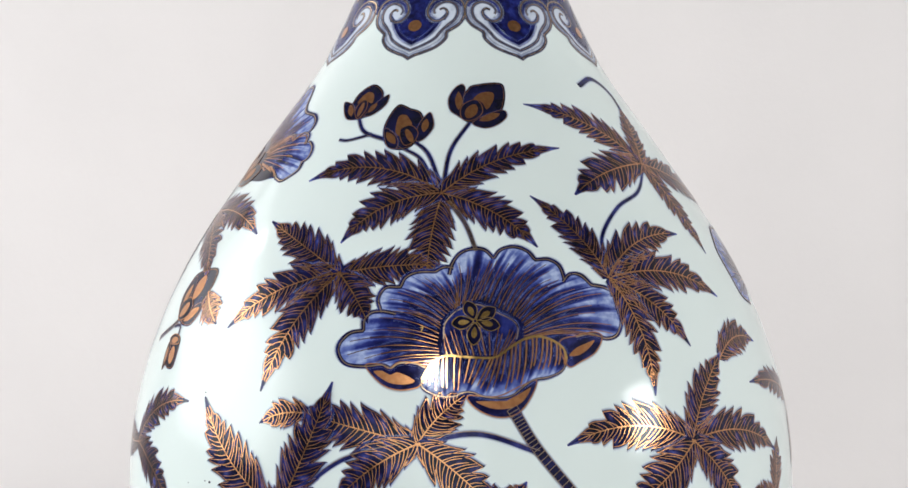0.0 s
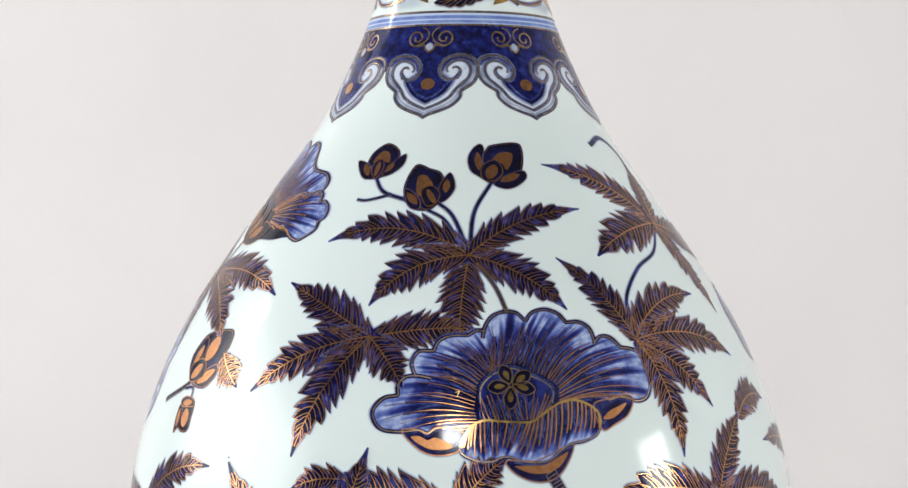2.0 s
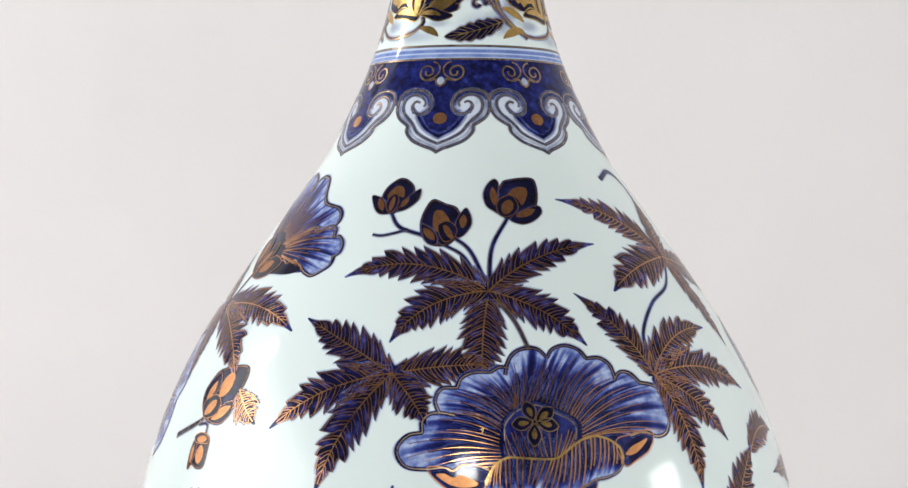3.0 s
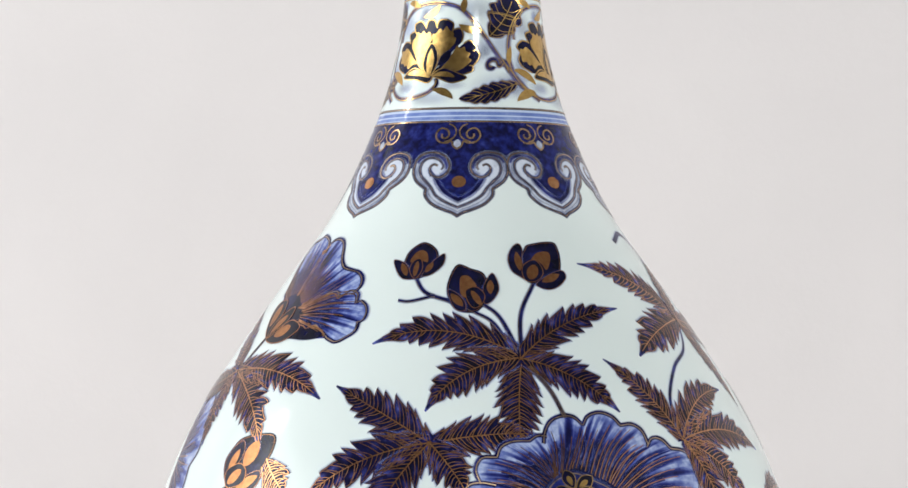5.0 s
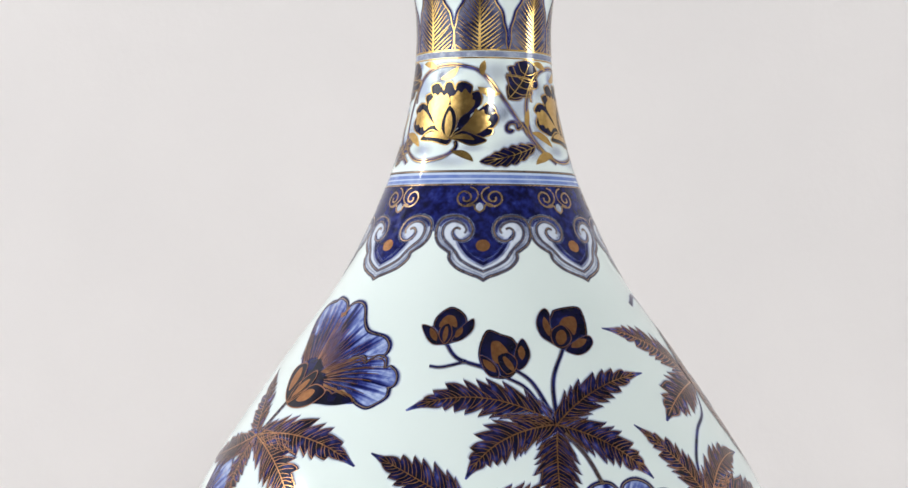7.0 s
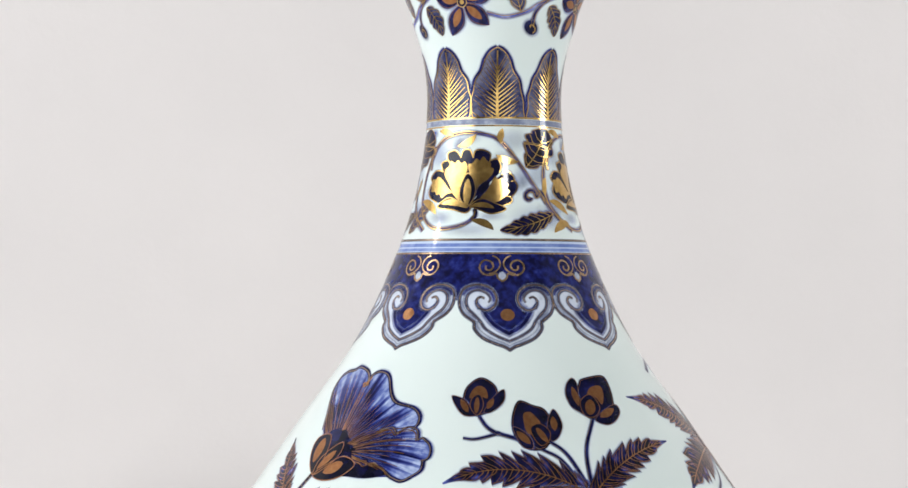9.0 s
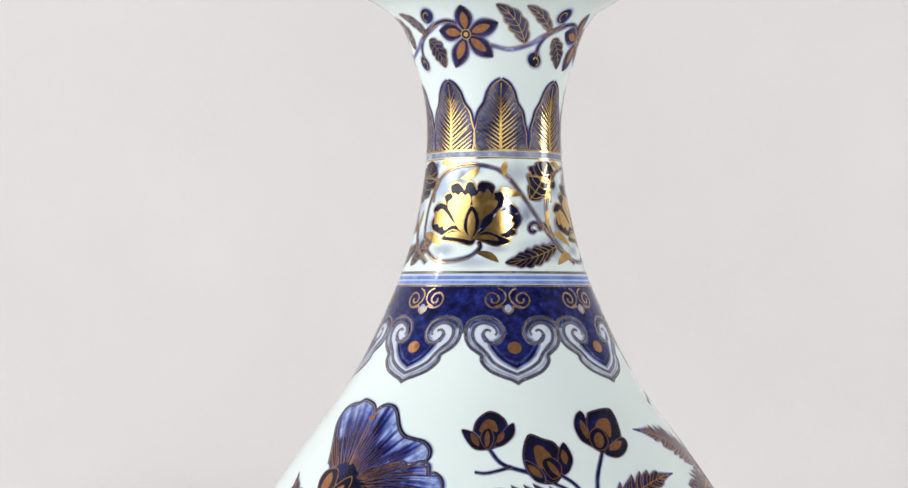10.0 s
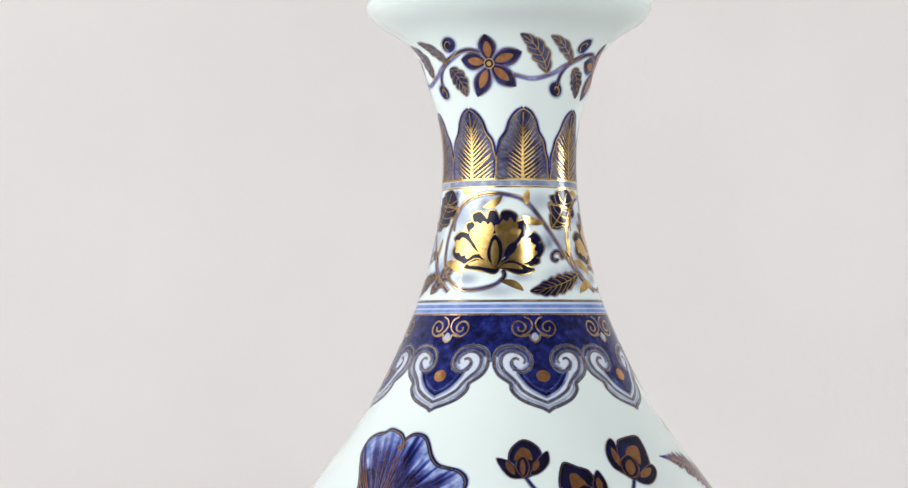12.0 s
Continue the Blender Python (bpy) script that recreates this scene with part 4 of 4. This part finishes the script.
    dot = np.array([(math.cos(t), math.sin(t)) for t in np.linspace(0, 2 * math.pi, 17)])
    gilt.grid(spot, np.stack([dot * 0.01, dot * (2.05, 1.9) + 0.05 * np.sin(np.arange(17) * 2.4)[:, None]]) + np.array([-0.1, -0.6]))
    top_spot = Spot(a - 1.9, 258.5)
    for side in (-1, 1):
        half = Spot(a - 1.9, 258.5, side)
        scroll = curve([(0.0, 9.9), (-1.2, 10.9), (-1.7, 12.3), (-3.0, 11.9), (-4.8, 12.0), (-6.2, 13.2), (-6.3, 15.1), (-4.9, 16.5), (-3.1, 16.0), (-2.5, 14.5), (-3.4, 13.4), (-4.6, 13.7), (-4.6, 14.8)], 60)
        lace.stroke(half, scroll, 0.55)
        lace.stroke(half, curve([(-2.7, 17.9), (-1.3, 17.2), (-0.5, 15.7), (-0.9, 14.0), (-2.2, 12.8), (-3.8, 12.2)], 20), 0.45)
    gem.drop(top_spot, (0, 10.2), (0, 13.0), 0.95, 0.85, 0.25)
    gem.make("scroll_drop", GREY_WASH, ob, BLUE + 0.05)
    lace.make("gilding", PALE_GOLD, ob, GILT, "pale gilt scroll")
    gilt.make("gilding", OLD_GOLD, ob, GILT, "gilt dot")


ring(275.5, 262.0, 0.5).make("collar", GROUND, vase, BLUE - 0.015, "deep cobalt collar band")
for a in LAPPETS:
    lappet(a)


# ---- upright blades on the neck ----
def blade(a, lift):
    spot = Spot(a, 315.6)
    tip = spot.of(a, 336.4)[1]
    y = np.linspace(0, tip, 33)
    u = y / tip
    w = np.interp(u, [0, 0.33, 0.45, 0.55, 0.66, 0.81, 0.90, 0.96, 1.0], [8.6, 7.7, 7.1, 6.4, 5.0, 3.9, 2.9, 1.9, 0.0]) * (1 + 0.02 * np.sin(u * 21 + a))
    wash, line, gilt = Brush(), Brush(), Brush()
    cols = [np.stack([f * w, y], 1) for f in (-1, -0.75, -0.45, -0.12, 0, 0.12, 0.45, 0.75, 1)]
    streak = np.array([[dice.gauss(0, 0.10) for _ in range(9)] for _ in range(33)])
    wash.grid(spot, np.stack(cols, 1), np.array([0.72, 0.70, 0.45, 0.10, 0.05, 0.10, 0.36, 0.62, 0.68])[None] + streak + 0.12 * np.sin(u * 7 + a)[:, None])
    ob = wash.make("blade", SLATE, vase, BLUE + lift)
    for side in (-1, 1):
        line.stroke(spot, np.stack([side * (w + 0.2), y], 1), 0.5, 0.42, 0.3)
        gilt.stroke(spot, np.stack([side * np.maximum(w - 0.25, 0), y - 0.3 * u], 1), 0.32)
        for k in range(16):
            y0 = tip * (k - 3.6) / 17.0
            if y0 > tip * 0.82:
                continue
            x1 = np.interp(y0 + 4.2, y, w) * dice.uniform(0.72, 0.9)
            p = curve([(0, y0), (side * x1 * 0.5, y0 + 2.3), (side * x1, y0 + 4.9)], 11)
            p = p[(p[:, 1] > 0.1) & (np.abs(p[:, 0]) < np.interp(p[:, 1], y, w) - 0.3)]
            if len(p) > 2:
                gilt.stroke(spot, p, np.linspace(0.42, 0.11, len(p)))
    gilt.stroke(spot, np.stack([0 * y, y], 1)[:-2], np.linspace(0.85, 0.35, 31))
    line.make("outline", COBALT, ob, BLUE + 0.02 + lift)
    gilt.make("gilding", GOLD, ob, GILT + lift, "gilt veins and edge")


for k, a in enumerate((-137.5, -92.0, -47.4, -3.4, 45.5, 89.0, 133.0, 177.5)):
    blade(a, 0.03 * (k % 2))


# ---- peony scroll on the neck ----
def small_leaf(spot, base, tip, half, bend=0.1, veins=6, tone=0.18, blunt=0.75, peak=0.45, mat=COBALT):
    wash, gilt = Brush(), Brush()
    u, mid, t, n = spine(base, tip, bend, 41)
    teeth = veins - 1
    w = half * drop_env(u, blunt, peak) * (0.84 + 0.24 * np.abs(np.sin(math.pi * teeth * u)) * np.clip((1 - u) * 4, 0, 1))
    for side in (-1, 1):
        edge = mid + n * (side * w)[:, None]
        wash.patch(spot, mid, edge, 3, (tone - 0.06, tone + 0.12), 0.4)
        gilt.stroke(spot, edge, 0.2)
    ob = wash.make("leaf", mat, vase, BLUE + 0.02)
    gilt.stroke(spot, mid[:-3], 0.24)
    for k in range(veins):
        i = int(40 * (0.08 + 0.75 * k / veins))
        j = min(i + 7, 39)
        for side in (-1, 1):
            e = mid[j] + n[j] * side * w[j] * 0.92
            gilt.stroke(spot, curve([mid[i], (mid[i] + e) / 2 - t[i] * half * 0.12, e], 7), 0.2)
    gilt.make("gilding", GOLD, ob, GILT, "gilt veins and edge")


def gilt_leaf(spot, base, tip, half, bend):
    gilt = Brush()
    gilt.drop(spot, base, tip, half, 0.5, 0.0, bend, 0.8, 0.5)
    gilt.make("gilt_leaf", GOLD, vase, GILT)


def vine(spot, points, width=0.8, tone=0.5, line=0.34):
    wash, gilt = Brush(), Brush()
    p = curve(points, 70)
    wash.stroke(spot, p, width, tone, 0.35)
    ob = wash.make("vine", COBALT, vase, BLUE)
    _, n = sides(p)
    gilt.stroke(spot, p + n * width * 0.42, line)
    gilt.stroke(spot, p - n * width * 0.42, line * 0.45)
    gilt.make("gilding", GOLD, ob, GILT - 0.02, "gilt edge of the vine")


def peony(a):
    spot = Spot(a, 295)
    vine(spot, [(1.8, -9.4), (-1.2, -11.4), (-6.5, -12.6), (-11.0, -12.4), (-14.4, -10.7), (-16.8, -8.0), (-18.3, -4.0), (-18.2, 0.8), (-17.2, 4.9), (-15.3, 8.9), (-13.0, 12.1), (-9.6, 14.8), (-5.1, 16.2), (-0.3, 16.4), (4.3, 15.6), (7.1, 14.5),
                (10.1, 11.9), (13.2, 8.2), (16.6, 3.9), (20.2, -0.7), (24.1, -4.8), (28.5, -8.9), (36.0, -13.2)])
    vine(spot, [(-15.2, 5.4), (-14.8, 8.6), (-13.4, 11.8), (-17.5, 13.0), (-22.0, 13.4)], 0.5, 0.6, 0.3)
    petals = [(((-11.2, -4.5), (-14.3, -2.9), (-15.2, -0.8), (-13.9, 1.5)), ((-13.9, 1.5), (-14.7, 3.3), (-12.5, 5.2), (-9.6, 5.0))),
              (((9.0, 3.9), (10.5, 4.8), (12.4, 3.3), (13.0, 2.0)), ((13.0, 2.0), (13.9, 0.4), (13.5, -1.4), (12.4, -3.0)), ((12.4, -3.0), (12.4, -4.6), (10.3, -5.6))),
              (((-9.6, 4.6), (-10.4, 7.3), (-8.1, 8.4)), ((-8.1, 8.4), (-8.2, 10.4), (-5.6, 11.2), (-3.6, 9.4))),
              (((-3.6, 8.9), (-2.8, 11.2), (-0.8, 11.2), (0.3, 9.0)),),
              (((0.3, 8.8), (0.9, 10.9), (3.2, 11.2), (5.4, 9.9), (5.4, 8.0)), ((5.4, 8.0), (7.5, 8.4), (8.6, 6.4), (8.3, 4.2)))]
    wash, rim = Brush(), Brush()
    for parts in petals:
        o = lobes(*parts, n=61)
        i = np.repeat(np.array([[0.0, -5.0]]), 61, 0)
        wash.patch(spot, i, o, 6, (0.04, 0.14), 0.4)
        rim.stroke(spot, o, 0.38)
        for k, p in enumerate(parts):
            if k:
                q = np.array(p[0])
                rim.stroke(spot, curve([q, q * 0.9 + np.array([0.2, -0.2])], 5), 0.36)
    ob = wash.make("peony", COBALT, vase, BLUE + 0.004)
    rim.make("gilding", GOLD, ob, GILT - 0.01, "gilt scalloped rim")
    for outline in ([(-13.8, 2.6), (-12.6, 2.6), (-11.3, 3.4), (-9.4, 2.2), (-7.2, -0.2), (-5.6, -1.6), (-7.6, -2.0), (-9.4, -3.2), (-10.4, -2.0), (-11.6, -2.2), (-12.4, -1.2), (-13.9, -1.2), (-14.0, 0.6)],
                    [(-8.8, 5.4), (-7.6, 6.4), (-6.8, 8.0), (-5.4, 7.4), (-4.4, 8.2), (-3.2, 7.2), (-2.2, 7.8), (-1.2, 6.0), (-1.6, 4.2), (-2.9, 1.5), (-3.3, -2.4), (-3.0, -4.4), (-5.2, -2.2), (-7.0, 1.0), (-8.8, 3.6)],
                    [(-1.0, 6.8), (0.2, 7.2), (1.3, 8.6), (2.4, 8.0), (3.4, 9.2), (4.6, 7.8), (5.7, 7.2), (5.8, 6.0), (6.6, 5.4), (6.2, 3.8), (4.5, 1.5), (2.9, -0.9), (2.1, -2.6), (1.5, -0.3), (0.6, 3.2), (-0.6, 4.4)],
                    [(7.0, 3.2), (8.0, 2.4), (9.3, 2.8), (9.8, 1.6), (11.2, 0.8), (10.8, -0.4), (11.8, -1.4), (10.2, -3.2), (8.1, -4.6), (5.8, -4.6), (3.4, -4.6), (3.2, -3.2), (5.0, -0.9), (6.2, 1.5)]):
        gilt = Brush()
        gilt.blob(spot, outline, n=90)
        gilt.make("gilt_petal", GOLD, ob, GILT, "bright gilt petal")
    shade = Brush()
    for x, y, rx, ry, k in ((-9.5, -9.2, 5.0, 2.4, 0.5), (-15.4, -2.5, 2.4, 6.0, 0.35), (-4.6, 12.8, 2.2, 3.0, 0.7), (9.0, 8.6, 4.0, 2.6, 0.5), (14.4, 2.0, 2.4, 5.0, 0.45), (7.0, -9.0, 5.0, 1.6, 0.4),
                            (-14.6, 16.6, 2.2, 1.8, 0.9), (-1.0, 14.6, 4.0, 1.8, 0.4), (16.0, 1.6, 2.0, 3.0, 0.4), (-12.0, 10.0, 5.0, 5.0, 0.4), (20.0, -9.5, 9.0, 5.0, 0.35), (12.0, 14.0, 6.0, 4.0, 0.35),
                            (20.0, 3.0, 5.0, 6.0, 0.35), (-20.0, -9.0, 5.0, 5.0, 0.35), (0.0, -13.0, 9.0, 2.6, 0.35), (28.0, -6.0, 5.0, 6.0, 0.35)):
        shade.smudge(spot, (x, y), rx, ry, 0.68, 0.7 * k)
    shade.stroke(spot, curve([(1.8, -6.6), (2.2, -8.4), (1.2, -10.2)], 9), 1.0, 0.12, 0.3)
    shade.make("stem", COBALT, vase, BLUE)
    wash, gilt = Brush(), Brush()
    for outline, (base, tip, half, bend) in (([(-10.6, -6.0), (-7.0, -3.2), (-3.3, -4.2), (0.5, -6.0), (-0.8, -7.9), (-4.9, -6.9)], ((-9.2, -5.0), (-0.2, -6.4), 0.95, 0.14)),
                                             ([(0.5, -5.7), (3.6, -3.6), (7.6, -4.9), (11.0, -6.7), (7.1, -8.2), (3.1, -6.9)], ((0.6, -5.9), (7.6, -6.5), 0.8, 0.14)),
                                             ([(-0.6, -6.0), (-3.2, -2.6), (-2.6, 1.8), (-0.9, 4.2), (1.2, 1.6), (1.5, -2.6)], ((-0.7, -5.8), (-0.9, 2.6), 1.2, 0.0))):
        o = wash.blob(spot, outline, (0.02, 0.04), 0.15)
        gilt.stroke(spot, o, 0.32, closed=True)
        gilt.drop(spot, base, tip, half, 0.5, 0.0, bend, 0.6, 0.5)
    wash.drop(spot, (2.0, -2.8), (5.6, 2.0), 1.2, 0.03, 0.1)
    wash.make("peony_sepal", COBALT, ob, GILT + 0.03)
    gilt.stroke(spot, curve([(2.0, -7.2), (1.8, -8.6), (1.0, -9.8)], 9), 0.5)
    gilt.make("gilding", GOLD, ob, GILT + 0.07, "bright gilt sepal hearts and rims")
    for base, tip, half, bend in (((1.0, -10.2), (8.0, -13.2), 1.1, 0.14), ((-18.1, -4.0), (-11.0, -8.2), 1.3, 0.15), ((-6.3, 15.5), (-12.3, 17.2), 1.0, -0.1), ((-4.9, 12.4), (1.0, 15.9), 1.1, -0.16),
                                  ((8.3, 13.0), (8.7, 17.6), 1.0, 0.1), ((14.0, 7.7), (7.0, 9.7), 1.1, 0.12), ((23.5, -2.6), (23.2, 3.4), 0.9, 0.1), ((27.4, -13.8), (34.2, -11.0), 1.5, 0.2))[:8 if a > -100 else 7]:
        gilt_leaf(spot, base, tip, half, bend)
    if a < -100:
        small_leaf(spot, (28.0, -14.0), (34.0, -4.5), 2.8, 0.08, 5, 0.45, mat=SLATE)
    small_leaf(spot, (16.2, 6.0), (23.0, 18.0), 5.6, -0.08, 5, 0.14, 0.55, 0.60)
    small_leaf(spot, (26.6, -8.0), (9.8, -13.2), 2.9, 0.06, 7, 0.12)
    spiral = [(18.0 + (2.3 - 0.25 * k) * math.cos(0.85 * k), -2.8 + (2.3 - 0.25 * k) * math.sin(0.85 * k)) for k in range(8)]
    vine(spot, [(24.0, -4.6), (21.8, -1.4)] + spiral, 1.1, 0.3, 0.3)


for a in (-23.0, 78.0, 152.5, -133.0):
    peony(a)


# ---- star flowers under the rim ----
def star_flower(a):
    spot = Spot(a, 349)
    vine(spot, [(7.0, -3.4), (12.6, -4.5), (19.0, -2.8), (23.3, -0.4), (30.0, 2.4), (33.0, 3.8)], 0.8, 0.76, 0.24)
    vine(spot, [(-2.3, 3.4), (-6.5, 4.4), (-11.6, 3.0), (-15.4, 0.6), (-17.6, -3.1), (-17.2, -7.4)], 1.0, 0.35, 0.2)
    wash, gilt = Brush(), Brush()
    for x, y in ((-0.3, 9.4), (10.0, 3.4), (7.5, -7.0), (-4.3, -9.8), (-8.9, 1.7)):
        t = np.array([x, y], float)
        wash.drop(spot, t * 0.06, t, 2.5, 0.32, 0.5, 0, 0.95, 0.52)
        gilt.drop(spot, t * 0.18, t * 0.74, 1.2, 0.5, 0.0, 0, 0.7, 0.5)
        gilt.rim(spot, t * 0.06, t, 2.3, 0.1, 0, 0, 0.9, 0.5)
    ob = wash.make("star_flower", COBALT, vase, BLUE + 0.03)
    gilt.make("gilding", COPPER, ob, GILT, "coppery gilt petal hearts")
    disc = np.array([(math.cos(t), math.sin(t)) for t in np.linspace(0, 2 * math.pi, 17)])
    eye, rim = Brush(), Brush()
    eye.grid(spot, np.stack([disc * 0.01, disc * 1.5]), 0.2)
    rim.stroke(spot, disc[:-1] * 1.45, 0.3, closed=True)
    rim.grid(spot, np.stack([disc * 0.01, disc * 0.7]))
    eye.make("flower_eye", COBALT, ob, GILT + 0.03)
    rim.make("gilding", GOLD, ob, GILT + 0.06)
    small_leaf(spot, (17.2, -2.8), (10.2, 9.3), 2.9, -0.14, 5, 0.45, mat=SLATE)
    small_leaf(spot, (26.4, 1.0), (19.4, 8.9), 2.1, -0.14, 4, 0.5, mat=SLATE)
    small_leaf(spot, (-13.4, -0.7), (-7.8, -9.5), 2.4, 0.12, 5, 0.3, mat=SLATE)
    for cx, cy, r, d in ((20.0, -7.4, 2.0, 1), (-12.7, 6.6, 2.3, -1)):
        knob = Brush()
        knob.grid(spot, np.stack([disc * 0.01, disc * r, disc * (r + 0.3), disc * (r + 1.1)]) + np.array([cx, cy]), np.array([[0.16], [0.34], [0.66], [0.8]]), np.array([[1], [1], [BLEED], [0]]))
        curl = Brush()
        curl.stroke(spot, curve([(cx + d * (r * 0.85 - 0.24 * k) * math.cos(0.75 * k - 1.4), cy + (r * 0.85 - 0.24 * k) * math.sin(0.75 * k - 1.4)) for k in range(7)], 30), 0.3)
        knob.make("curl", COBALT, ob, BLUE + 0.01)
        curl.make("gilding", GOLD, ob, GILT, "gilt curl")


for a in (-27.5, 63.5, 154.0, -118.0):
    star_flower(a)


# ---- small flaws: iron specks in the glaze ----
def speck(a, z, r):
    b = Brush()
    disc = np.array([(math.cos(t), 0.7 * math.sin(t)) for t in np.linspace(0, 2 * math.pi, 9)])
    b.grid(Spot(a, z), np.stack([disc * 0.01, disc * r, disc * (r + 0.12)]), 0.02, np.array([[1.0], [1.0], [0.0]]))
    b.make("glaze_speck", COBALT, vase, BLUE, "tiny dark iron speck")


for a, z, r in ((-26.6, 131.3, 0.16), (-21.3, 132.3, 0.42), (-22.4, 132.5, 0.22), (-25.0, 155.7, 0.25)):
    speck(a, z, r)
